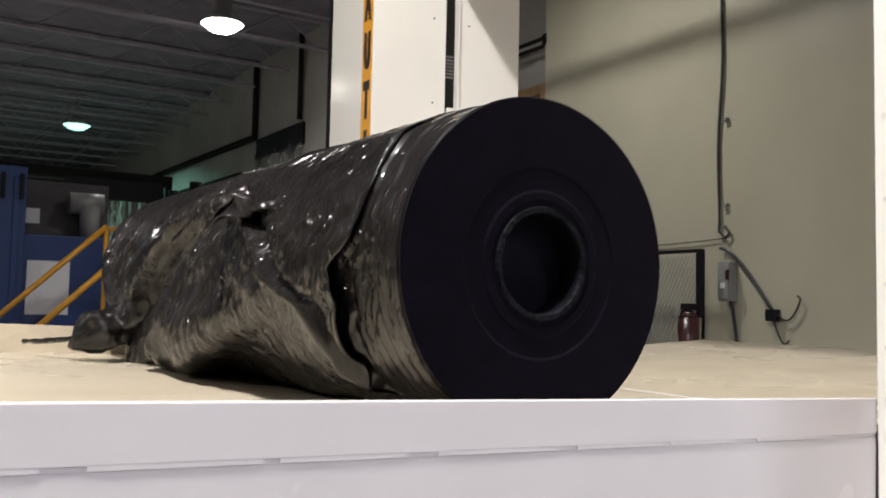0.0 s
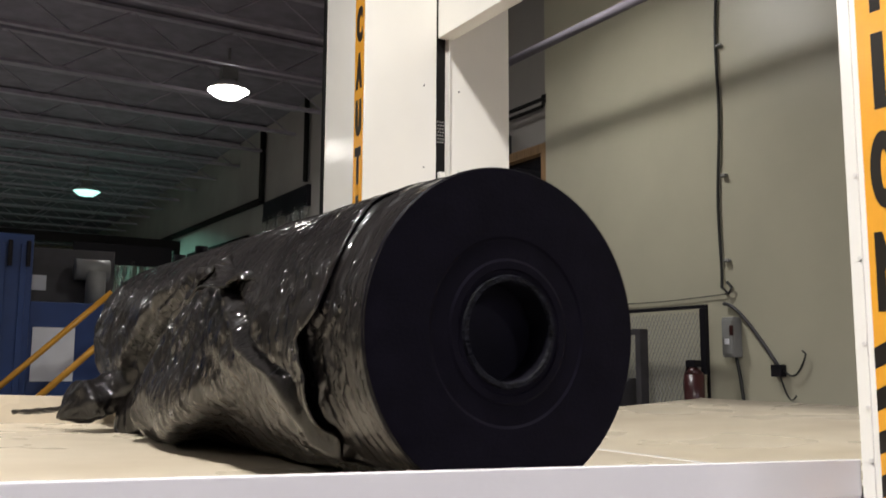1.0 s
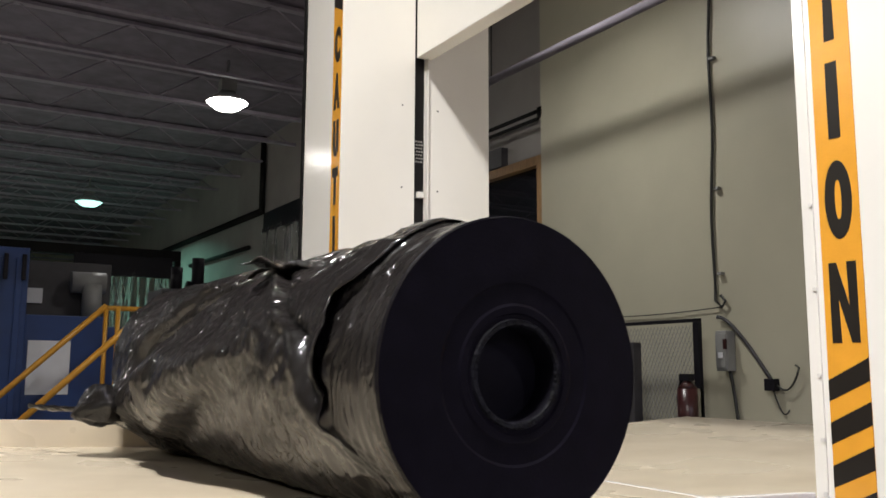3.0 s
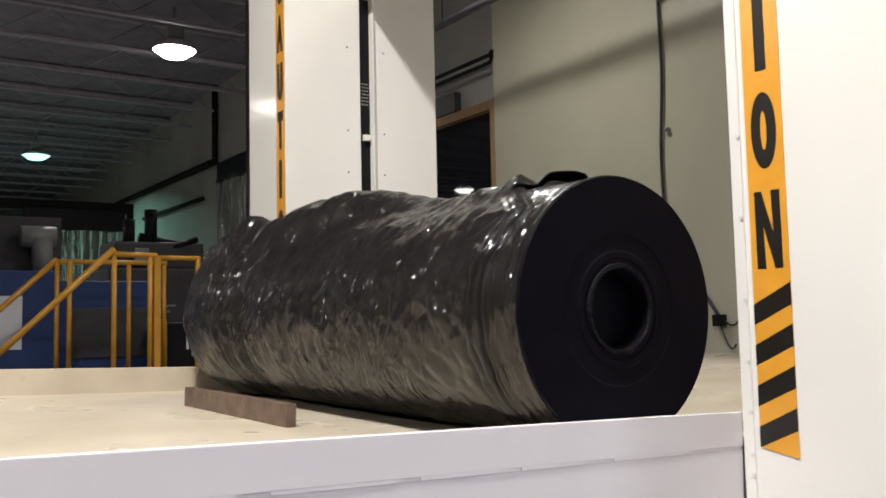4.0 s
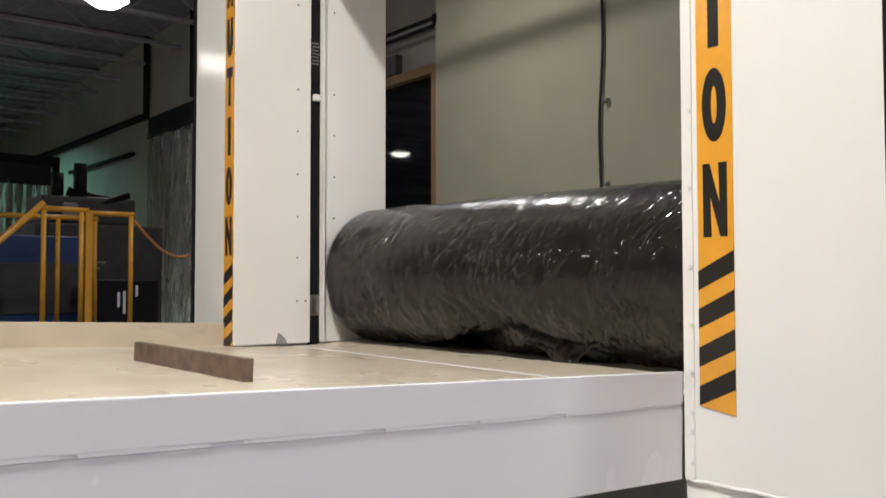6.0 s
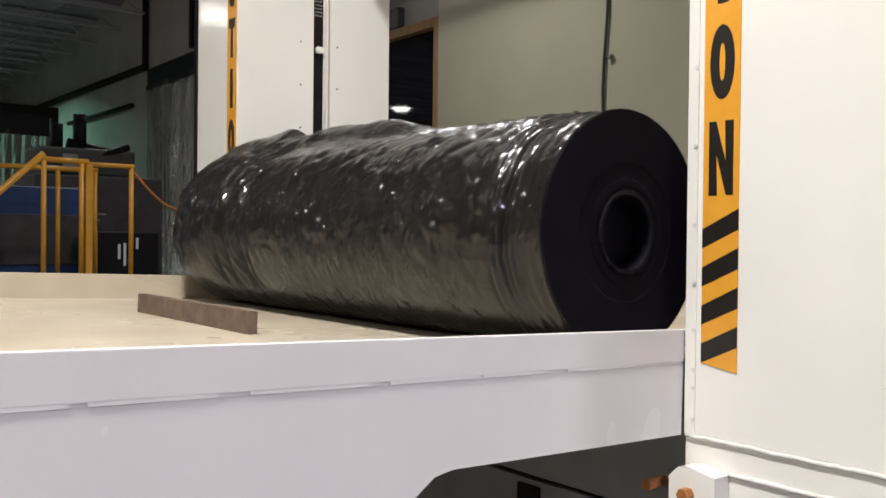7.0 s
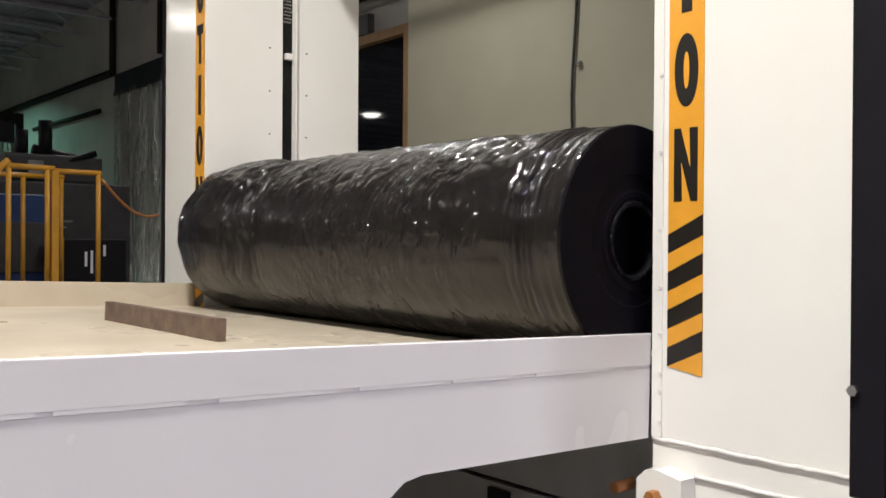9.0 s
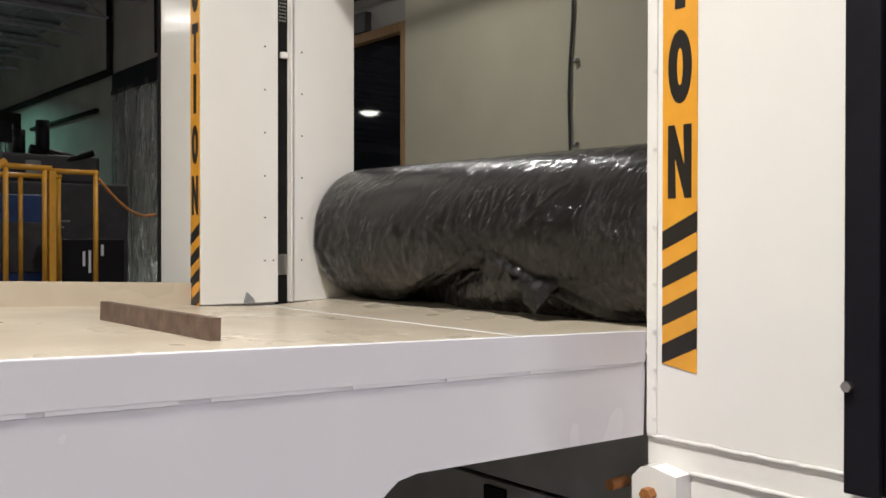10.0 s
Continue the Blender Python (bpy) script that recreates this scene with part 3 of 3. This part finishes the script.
# ---- caution strip ----
def letter(ch, height, width):
    cu = bpy.data.curves.new("letter", "FONT")
    cu.body, cu.size, cu.extrude, cu.offset = ch, 1.0, 0.0004, 0.055
    cu.align_x = "CENTER"
    tmp = new("letter_tmp", cu)
    dg = bpy.context.evaluated_depsgraph_get()
    me = bpy.data.meshes.new_from_object(tmp.evaluated_get(dg))
    bpy.data.objects.remove(tmp)
    co = np.array([v.co for v in me.vertices])
    lo, hi = co.min(0), co.max(0)
    # broad upright strokes of a condensed bold face
    bm = B()
    bm.from_mesh(me)
    bmesh.ops.remove_doubles(bm, verts=bm.verts, dist=1e-5)
    shift = {}
    for v in bm.verts:
        sides = [f.normal.x for f in v.link_faces if abs(f.normal.z) < 0.5]
        if sides:
            shift[v] = 0.085 * sum(sides) / len(sides)
    for v, dx in shift.items():
        v.co.x += dx
    bm.to_mesh(me)
    bm.free()
    co = np.array([v.co for v in me.vertices])
    lo, hi = co.min(0), co.max(0)
    w = width if ch != "I" else width * 0.44
    for v in me.vertices:
        v.co.x = (v.co.x - (lo[0] + hi[0]) / 2) / (hi[0] - lo[0]) * w
        v.co.y = (v.co.y - (lo[1] + hi[1]) / 2) / (hi[1] - lo[1]) * height
    me.materials.append(M_INK)
    return me


def caution_strip(m, top, tall=0.138, pitch=0.178, W=0.077):
    """A strip W wide; local x runs across it, y up, z out of the wall it is stuck to; its origin is the lower left corner."""
    ob = thing("caution_strip", m, "orange caution tape with black letters and slanted bars", "warning tape", "caution tapes on the gantry columns")
    bm = prism(B(), [(0, 0), (W, -0.012), (W, top), (0, top)], "z", 0, 0.0006)
    part("tape", bm, M_ORANGE, ob)
    for i in range(4):
        z = 0.0 + i * 0.072
        bm = prism(B(), [(0, z), (W, z + 0.036), (W, z + 0.074), (0, z + 0.036)], "z", 0.0006, 0.0012)
        part("slanted_bar", bm, M_INK, ob)
    z = 0.315
    for ch in "NOITUAC":
        if z + tall > top:
            break
        o = new("letter", letter(ch, tall, W * 0.675))
        o.parent = ob
        o.matrix_basis = Matrix.Translation((W / 2, z + tall / 2, 0.001))
        tagged(o, "black letter " + ch)
        z += pitch
    for i in range(3):
        zz = z + 0.01 + i * 0.072
        if zz + 0.08 < top:
            part("slanted_bar", prism(B(), [(0, zz + 0.036), (W, zz), (W, zz + 0.038), (0, zz + 0.074)], "z", 0.0006, 0.0012), M_INK, ob)
    return ob


# ---- gantry ----
def screw_head(parent, x, y, z, r=0.004):
    part("screw", tube(B(), (x, y, z), (x, y - 0.0015, z), r, 8), M_DARK, parent)


XF, XG0, XG1, XR, YF = -0.180, 0.100, 0.143, 0.412, 1.60


def gantry():
    ob = thing("gantry", pose(0, 0, 0), "white enamelled steel gantry with two columns and a crossbeam", "machine")
    # near column: its wide face looks along -x
    part("near_column", box(B(), (0.0, -0.44, 0.70), (0.5, -0.002, 3.0), 0.003), M_WHITE, ob, "white near column with a wide plain face")
    part("near_base", box(B(), (0.002, -0.6, 0.0), (0.5, -0.002, 0.70), 0.003), M_WHITE, ob, "white column base")
    part("near_edge_strip", box(B(), (-0.004, -0.026, 0.70), (0.0, -0.003, 3.0), 0.0015), M_WHITE, ob)
    rng = random.Random(2)
    for z0, y0, y1 in ((0.697, -0.005, -0.40), (0.640, -0.10, -0.42)):
        pts = [(0.0, y0 + (y1 - y0) * i / 44, z0 + rng.uniform(-0.0012, 0.0012)) for i in range(45)]
        part("weld_bead", path_tube(B(), pts, 0.0045, 8), M_WELD, ob, "painted weld bead")
    for z in (0.73, 0.79, 0.825, 0.9, 0.99, 1.10, 1.25, 1.4):
        part("rivet", tube(B(), (-0.0035, -0.022, z), (-0.0065, -0.022, z), 0.004, 8), M_WELD, ob)
    bracket = part("pivot_bracket", prism(B(), [(0.0, 0.30), (0.0, 0.625), (-0.02, 0.645), (-0.045, 0.65), (-0.10, 0.64), (-0.10, 0.30)], "x", -0.045, 0.0), M_WHITE, ob, "rounded white pivot bracket")
    for y, z in ((-0.045, 0.60), (-0.02, 0.52)):
        part("bolt", tube(B(), (-0.066, y, z), (-0.045, y, z), 0.013, 6), M_RUSTBOLT, bracket, "orange passivated hex bolt")
    part("pivot_pin", tube(B(), (-0.075, 0.03, 0.605), (-0.02, 0.03, 0.605), 0.011, 10), M_RUSTBOLT, bracket, "brown pivot pin")
    # guard beyond the near column
    guard = part("guard_frame", box(B(), (-0.03, -0.455, 0.675), (0.03, -0.40, 3.0), 0.004), M_BLACK, ob, "black folded steel guard frame")
    for z in (0.845, 1.75, 2.5):
        part("bolt", tube(B(), (-0.040, -0.408, z), (-0.03, -0.408, z), 0.009, 6), M_STEEL, guard, "zinc hex bolt")
    part("guard_channel", box(B(), (-0.012, -0.472, 0.675), (0.02, -0.456, 3.0), 0.002), M_BLACK, ob)
    bm = B()
    for i in range(96):
        z = 0.68 + i * 0.016
        for dz in (-0.035, 0.035):
            tube(bm, (0.0, -0.47, z), (0.0, -0.60, z + dz * 2), 0.0016, 4)
    tagged(part("guard_mesh", bm, M_BLACK, ob, "black expanded metal guard"), kind="stuff")
    # far column
    part("far_column", box(B(), (XF, YF + 0.02, 0.0), (XR, 1.92, 3.2), 0.003), M_WHITE, ob, "white far column")
    part("far_left_panel", box(B(), (XF, YF, 0.868), (XG0, YF + 0.02, 3.2), 0.002), M_WHITE, ob, "screwed white cover panel")
    part("far_right_panel", box(B(), (XG1, YF, 0.868), (XR, YF + 0.02, 3.2), 0.002), M_WHITE, ob, "screwed white cover panel")
    part("far_panel_return", box(B(), (XG1, YF - 0.015, 0.868), (XG1 + 0.006, YF, 3.2), 0.001), M_WHITE, ob)
    # Thin dark strip instead of a deep slot; its shade is in the colour.
    slot = part("slot", box(B(), (XG0, YF + 0.012, 0.80), (XG1, YF + 0.0195, 3.2)), M_DARK, ob, "dark strip that stands for the shaded guide slot between the panels")
    part("guide_block", box(B(), (XG0 + 0.005, YF + 0.004, 0.96), (XG1 - 0.005, YF + 0.012, 1.03), 0.002), M_STEEL, slot, "steel guide block")
    bm = B()
    for i in range(7):
        z = 1.83 + i * 0.012
        for x in (XG0 + 0.012, XG0 + 0.022, XG0 + 0.032):
            tube(bm, (x + 0.003 * (i % 2), YF + 0.012, z), (x + 0.003 * (i % 2), YF + 0.009, z), 0.0035, 6)
    part("guide_pad", box(B(), (XG0 + 0.012, YF - 0.004, 1.700), (XG1 - 0.006, YF + 0.012, 1.722), 0.003), M_WHITE, slot, "small white guide pad")
    part("chain", bm, M_STEEL, slot, "steel roller chain in the slot")
    for z in (1.01, 1.155, 1.295, 1.44, 1.585, 1.73, 2.02):
        for x in (XG0 - 0.05, XG1 + 0.05):
            screw_head(ob, x, YF, z, 0.003)
    screw_head(ob, XG0 - 0.018, YF, 1.01, 0.003)
    part("panel_tab", prism(B(), [(XG0 - 0.13, 0.868), (XG0 - 0.09, 0.868), (XG0 - 0.098, 0.885), (XG0 - 0.12, 0.905)], "y", YF - 0.01, YF), M_GREY, ob)
    part("edge_trim", box(B(), (XF - 0.006, 1.913, 0.9), (XF + 0.005, 1.932, 3.2)), M_DARK, ob, "dark edge trim")
    part("crossbeam", box(B(), (XG0 + 0.005, -0.44, 2.20), (XG1 + 0.02, YF, 2.62), 0.004), M_WHITE, ob, "white box crossbeam over the table")
    # sill between the columns under the table; its grey stands for shade on off-white
    part("sill_top", box(B(), (0.02, 0.0, 0.52), (0.40, YF + 0.02, 0.80), 0.003), M_GREY, ob, "sill under the table, its shade put into a grey colour")
    part("sill_bottom", box(B(), (0.014, 0.0, 0.0), (0.40, YF + 0.02, 0.512), 0.003), M_GREY, ob)
    part("sill_tab", box(B(), (0.004, 0.40, 0.42), (0.0135, 0.47, 0.50), 0.002), M_DARK, ob)
    return ob


gantry()
caution_strip(Matrix.Translation((-0.001, -0.037, 0.84)) @ Matrix(((0, 0, -1, 0), (-1, 0, 0, 0), (0, 1, 0, 0), (0, 0, 0, 1))), 2.0)
caution_strip(Matrix.Translation((XF - 0.001, YF + 0.072, 0.845)) @ Matrix(((0, 0, -1, 0), (-1, 0, 0, 0), (0, 1, 0, 0), (0, 0, 0, 1))), 2.1, 0.126, 0.1635, 0.068)

# ---- stop bar ----
STOP = thing("stop_bar", TAB @ pose(-0.628, 0.545, ZP + FALL * 0.545, 0.26, 0, 1.1), "rusty brown steel stop bar risen from the table", "stop bar")
part("bar", box(B(), (-0.021, 0, -0.005), (0.0, 0.585, 0.0455), 0.0015), M_BAR, STOP)

# ---- film roll ----
R, Y0, Y1 = 0.228, 0.02, 1.572
MOVED = {}
# where the loose wrap ends near the front, and a long diagonal fold, by degrees round the roll
HEM = ((0, 130, 163, 180, 189, 201, 236, 254, 282, 325, 360), (0.105, 0.108, 0.078, 0.095, 0.145, 0.122, 0.160, 0.066, 0.100, 0.104, 0.105))
FOLD = ((143, 173, 191, 202, 234), (0.706, 0.472, 0.371, 0.253, 0.155))


def bell(x, w, p=2):
    return math.exp(-abs(x / w) ** p)


def ring(a, k, z):
    return noise.noise(Vector((math.cos(a) * k, math.sin(a) * k, z)))


def hem_at(a):
    return float(np.interp(math.degrees(a) % 360, *HEM)) + 0.008 * ring(a, 5, 9)


def slack_at(deg):
    """How loose the film is: the slack side against the tightly wound one."""
    return 0.12 + 0.88 * max(bell(deg - 185, 60, 4), 0.8 * bell(deg - 290, 62, 4))


def relief(a, y):
    """Height of the slack wrap over the bare roll at the angle a, y metres from the near end."""
    ca, sa = math.cos(a), math.sin(a)
    deg = math.degrees(a) % 360
    d = 0.004 * noise.noise(Vector((ca * 1.1, sa * 1.1, y * 2.6)))
    # folds that lean round the roll, with sharp crests
    for k, (freq, lean, amp, seed) in enumerate(((5.0, 0.9, 0.0065, 1.3), (9.0, -0.6, 0.0042, 7.7), (17.0, 0.8, 0.0022, 4.1))):
        q = Vector((ca * freq * 0.25 + seed, sa * freq * 0.25, (y + lean * 0.10 * math.sin(a + k)) * freq))
        q += Vector((noise.noise(q * 1.3), noise.noise(q * 1.3 + Vector((5, 1, 2))), 0)) * 0.35
        n = 1 - abs(noise.noise(q)) * 2.4
        d += amp * max(0.0, n) ** 3 * (0.5 + 0.5 * noise.noise(Vector((ca * 2, sa * 2, y * 4 + seed))))
    slack = slack_at(deg)
    d *= slack
    # flat facets between creases
    fd = noise.voronoi(Vector((ca * 3.2, sa * 3.2, y * 17 + 1.5 * math.sin(a))))[0]
    d += 0.010 * slack * (fd[1] - fd[0]) - 0.003
    if 140 < deg < 240:
        s = y - float(np.interp(deg, *FOLD))
        edge = min(1, (deg - 140) / 8, (240 - deg) / 8)
        d += edge * (0.016 * math.exp(-abs(s - 0.012) / 0.022) - 0.016 * bell(s + 0.026, 0.018) + 0.007 * bell(s - 0.13, 0.05))
    if 95 < deg < 160:
        s = y - (0.463 + (deg - 104) * 0.0048)
        d += 0.004 * (1 if s > 0 else 0) * math.exp(-max(s, 0) / 0.05) * min(1, (deg - 95) / 8, (160 - deg) / 8)
    return d


def wrap_radius(a, y):
    deg = math.degrees(a) % 360
    hem = hem_at(a)
    k = min(1.0, max(0.0, (y - hem) / 0.008))
    k2 = min(1.0, max(0.0, (y - hem + 0.035) / 0.006))
    d = -0.004 + 0.003 * k2 + 0.003 * k + relief(a, y) * (0.08 + 0.92 * k)
    d += 0.0007 * math.sin(y * 260 + 2 * ring(a, 1, 2)) * (1 - k)
    # the hem is gathered in tight pleats where it is bound to the roll
    bound = bell((deg - 305 + 180) % 360 - 180, 75, 4)
    for off, deep in ((-0.022, 0.007), (-0.004, 0.010), (0.014, 0.006), (0.034, 0.004)):
        d -= bound * deep * bell(y - hem - off - 0.006 * ring(a, 2, off * 300), 0.0045)
    # the wrap is drawn in round a slanted neck
    neck = 1.13 - 0.40 * bell(deg - 143, 42) + 0.015 * ring(a, 3, 1)
    tied = 0.0 if 40 < deg < 118 else min(1.0, (deg - 118) / 50 if deg >= 118 else (40 - deg) / 40)
    tied = min(tied, 1.0) * (0.75 + 0.35 * ring(a, 2, 4))
    wide = 0.026 + 0.035 * bell(deg - 185, 50)
    d -= tied * ((0.034 + 0.030 * bell(deg - 188, 38)) * bell(y - neck, wide * 0.7, 1.3) + 0.024 * bell(y - neck - 0.085, 0.012, 1.3) + 0.012 * bell(y - neck - 0.14, 0.009) + 0.010 * bell(y - neck + 0.05, 0.007))
    d -= 0.006 * tied * bell(y - neck - 0.05, 0.12, 4) * abs(math.sin((y - neck) * 110 + 5 * ring(a, 2.5, 6)))
    d -= 0.038 * bell(deg - 197, 38, 4) * bell(y - neck - 0.03, 0.12, 5) * tied
    if y > neck + 0.1:
        f = min(1, (y - neck - 0.1) / 0.08)
        d += tied * f * (0.016 * noise.noise(Vector((math.cos(a) * 2.6, math.sin(a) * 2.6, y * 8))) + 0.004)
    # bunched fold that lies over the neck
    turn = (a - math.radians(229) + math.pi) % (2 * math.pi) - math.pi
    hump = 0.074 * bell(turn, 0.42) * bell(y - 1.06 - 0.7 * turn, 0.34, 5) * (1 + 0.45 * noise.noise(Vector((math.cos(a) * 3, math.sin(a) * 3, y * 7))))
    e = max(0.0, (y - (Y1 - Y0) + 0.035) / 0.035)
    return R + min(d, 0.016) + hump - 0.012 * e ** 2.5


def roll_body():
    nu, nv = 440, 420
    loose = []
    ob = thing("film_roll", pose(0, 0, 0), "large roll of black plastic film wrapped in glossy crinkled film", "film roll")
    verts, faces = [], []
    for j in range(nv + 1):
        y = 0.2 * j / 100 if j < 100 else 0.2 + (Y1 - Y0 - 0.2) * (j - 100) / (nv - 100)
        for i in range(nu):
            a = 2 * math.pi * i / nu
            loose.append(0.4 + 0.6 * slack_at(360 * i / nu))
            r = wrap_radius(a, y)
            verts.append((r * math.cos(a), Y0 + y, r * math.sin(a)))
    for j in range(nv):
        for i in range(nu):
            k = (i + 1) % nu
            faces.append((j * nu + i, j * nu + k, (j + 1) * nu + k, (j + 1) * nu + i))
    me = bpy.data.meshes.new("wrap")
    me.from_pydata(verts, [], faces)
    me.attributes.new("slack", "FLOAT", "POINT").data.foreach_set("value", loose)
    me.materials.append(M_FILM)
    for p in me.polygons:
        p.use_smooth = True
    o = new("wrap", me)
    o.parent = ob
    tagged(o, "glossy black crinkled film wrap")
    # wound ends with the core's hole
    for nm, ya, s, rim in (("near_end", Y0, 1, R - 0.003), ("far_end", Y1, -1, R - 0.018)):
        bm = B()
        rings = []
        for r, dy in ((rim + 0.001, 0.004), (rim - 0.002, 0.0), (0.130, 0.001), (0.126, 0.003), (0.100, 0.003), (0.096, 0.001), (0.086, 0.001), (0.084, 0.003), (0.078, 0.003)):
            rings.append([bm.verts.new((r * math.cos(2 * math.pi * i / 96), ya + s * dy, r * math.sin(2 * math.pi * i / 96))) for i in range(96)])
        for A, C in zip(rings, rings[1:]):
            for i in range(96):
                bm.faces.new((A[i], A[(i + 1) % 96], C[(i + 1) % 96], C[i]))
        part(nm, bm, M_FACE, ob, "matt black wound roll end")
        # core tube with a scuffed edge and a recessed plug
        bm = B()
        rings = []
        for r, dy in ((0.078, 0.003), (0.076, -0.001), (0.070, -0.001), (0.068, 0.002), (0.067, 0.045)):
            rr = [r * (1 + 0.012 * noise.noise(Vector((math.cos(t) * 4, math.sin(t) * 4, r * 90)))) for t in (2 * math.pi * i / 96 for i in range(96))]
            rings.append([bm.verts.new((rr[i] * math.cos(2 * math.pi * i / 96), ya + s * dy, rr[i] * math.sin(2 * math.pi * i / 96))) for i in range(96)])
        for n, (A, C) in enumerate(zip(rings, rings[1:])):
            for i in range(96):
                bm.faces.new((A[i], A[(i + 1) % 96], C[(i + 1) % 96], C[i])).material_index = 1 if n < 3 else 0
        bm.faces.new(rings[-1])
        part("core", bm, (M_CORE, M_RING), ob, "black core plug with a scuffed edge")

    def crumpled(name, label, grid, thick=0.0):
        verts = [p for row in grid for p in row]
        w = len(grid[0])
        fs = [(j * w + i, j * w + i + 1, (j + 1) * w + i + 1, (j + 1) * w + i) for j in range(len(grid) - 1) for i in range(w - 1)]
        me = bpy.data.meshes.new(name)
        me.from_pydata(verts, [], fs)
        me.attributes.new("slack", "FLOAT", "POINT").data.foreach_set("value", [1.0] * len(verts))
        me.materials.append(M_LOOSE)
        for p in me.polygons:
            p.use_smooth = True
        o = new(name, me)
        o.parent = ob
        if thick:
            sd = o.modifiers.new("thickness", "SOLIDIFY")
            sd.thickness = thick
        tagged(o, label)
        return o

    def polar(r, a, y):
        return (r * math.cos(a), y, r * math.sin(a))
    # bunched tail: a twisted knot of film that lies on the table beside the far end
    base = math.radians(214)
    grid = []
    for j in range(41):
        u = j / 40
        row = []
        for i in range(41):
            b = 2 * math.pi * i / 40
            k = 1 + 0.34 * noise.noise(Vector((math.cos(b) * 1.6, math.sin(b) * 1.6, u * 4))) + 0.16 * noise.noise(Vector((math.cos(b) * 5, math.sin(b) * 5, u * 9)))
            w = 0.085 * (1 - u) ** 2 + 0.043 * bell(u - 0.72, 0.32)
            w *= math.sqrt(max(0.0, 1 - (max(0.0, u - 0.62) / 0.38) ** 2))
            row.append(polar(R - 0.04 + 0.205 * u, base + w * k * math.sin(b) / (R + 0.15 * u) * 0.95, 1.33 + 0.01 * u + w * 1.3 * k * math.cos(b)))
        grid.append(row)
    tail = crumpled("bunched_tail", "bunched twisted tail of the film", grid)
    # thin end that trails from the tail
    grid = [[polar(R + 0.13 + 0.10 * u, base - 0.03 - 0.075 * u + 0.02 * w + 0.02 * noise.noise(Vector((u * 5, w * 3, 1))), 1.38 + 0.11 * u + 0.02 * w) for w in (0, 0.5, 1)] for u in (i / 14 for i in range(15))]
    end = crumpled("trailing_end", "thin trailing end of the film", grid, 0.006)
    end.parent = tail
    MOVED["tail"] = tail
    # stiff corner of the wrap that stands up, and a small tuck on the tight side
    for a0, y0, w, h, run in ((163, 0.42, 0.19, 0.066, 0.30), (150, 0.60, 0.16, 0.012, 0.42)):
        a0 = math.radians(a0)
        grid = []
        for j in range(31):
            u = j / 30
            row = []
            for i in range(17):
                q = i / 16
                point = max(0.0, 1 - abs(2 * u - 1)) ** 0.9
                n = 0.007 * noise.noise(Vector((u * 6, q * 4, a0 * 3))) + 0.004 * abs(noise.noise(Vector((u * 15, q * 9, a0))))
                a, y = a0 + run * q * point - 0.08 * q, y0 + w * u + 0.04 * q
                row.append(polar(wrap_radius(a, y - Y0) - 0.002 + h * q * point + n * q, a, y))
            grid.append(row)
        crumpled("loose_flap", "loose glossy flap of wrap film", grid, 0.0012)
    # slack hem that stands off the roll
    grid = []
    for j in range(49):
        w = j / 48
        row = []
        for i in range(121):
            u = i / 120
            a = math.radians(120 + 125 * u)
            y = hem_at(a) + 0.005 + 0.30 * w
            side = min(1, u / 0.12) * min(1, (1 - u) / 0.08)
            lift = math.exp(-w / 0.20) * (0.003 + 0.019 * bell(u - 0.66, 0.17))
            ply = 0.005 * bell(w - 0.08 - 0.3 * abs(u - 0.6), 0.05)
            row.append(polar(wrap_radius(a, y) - 0.002 + side * min(1, (1 - w) / 0.3) * (0.004 + lift + ply), a, Y0 + y))
        grid.append(row)
    crumpled("slack_hem", "slack glossy hem of the wrap standing off the roll", grid, 0.0012)
    return ob


ROLL = roll_body()

# ---- moving things ----
XS = [(0, -0.744), (1.0, -0.743), (2.0, -0.732), (2.2, -0.726), (2.8, -0.659), (3.3, -0.552), (3.5, -0.475), (3.7, -0.381), (3.9, -0.311), (4.1, -0.251), (4.3, -0.167),
      (4.5, -0.039), (4.7, 0.095), (4.9, 0.237), (5.1, 0.384), (5.3, 0.486), (5.5, 0.546), (5.7, 0.491), (5.9, 0.425), (6.1, 0.32), (6.2, 0.258), (6.5, 0.077), (6.8, -0.082), (7.1, -0.185),
      (7.3, -0.212), (7.5, -0.216), (7.9, -0.229), (8.2, -0.216), (8.5, -0.178), (8.8, -0.102), (9.0, -0.045), (9.2, 0.02), (9.4, 0.121), (9.7, 0.291), (10.0, 0.458)]


def motions():
    rows = []
    for t, x in XS:
        rise = max(0.0, x - SEAM) * RAMP
        more = float(np.interp(t, (4.0, 4.5, 6.2, 7.3, 8.5, 9.0), (0, 0.5, 0.5, 0, 0, 0.5)))
        rows.append((t, TAB @ pose(x + 0.024 * more, 0, ZP + R - 0.002 + rise, 0.26, 0, 1.0 + more) @ Matrix.Rotation((x + 0.761) / R, 4, "Y")))
    walk(ROLL, rows)
    out = Vector((math.cos(math.radians(214)), 0, math.sin(math.radians(214))))
    # the tail hangs while the roll turns, then is wound in
    limp = ((0, 0, 0), (2.2, 0, 0), (2.8, 0.01, 0.17), (3.3, 0.04, 0.5), (3.6, 0.15, 0.5), (4.0, 0.22, 0.3), (4.6, 0.29, 0.1), (10, 0.29, 0.1))
    walk(MOVED["tail"], [(t, Matrix.Rotation(-c, 4, "Y") @ Matrix.Translation(out * -d)) for t, d, c in limp])
    walk(STOP, [(t, TAB @ pose(-0.628, 0.545, ZP + FALL * 0.545 - h, 0.26, 0, 1.1)) for t, h in ((0, 0.048), (3.45, 0.048), (3.65, 0.012), (3.8, 0), (10, 0))])


motions()
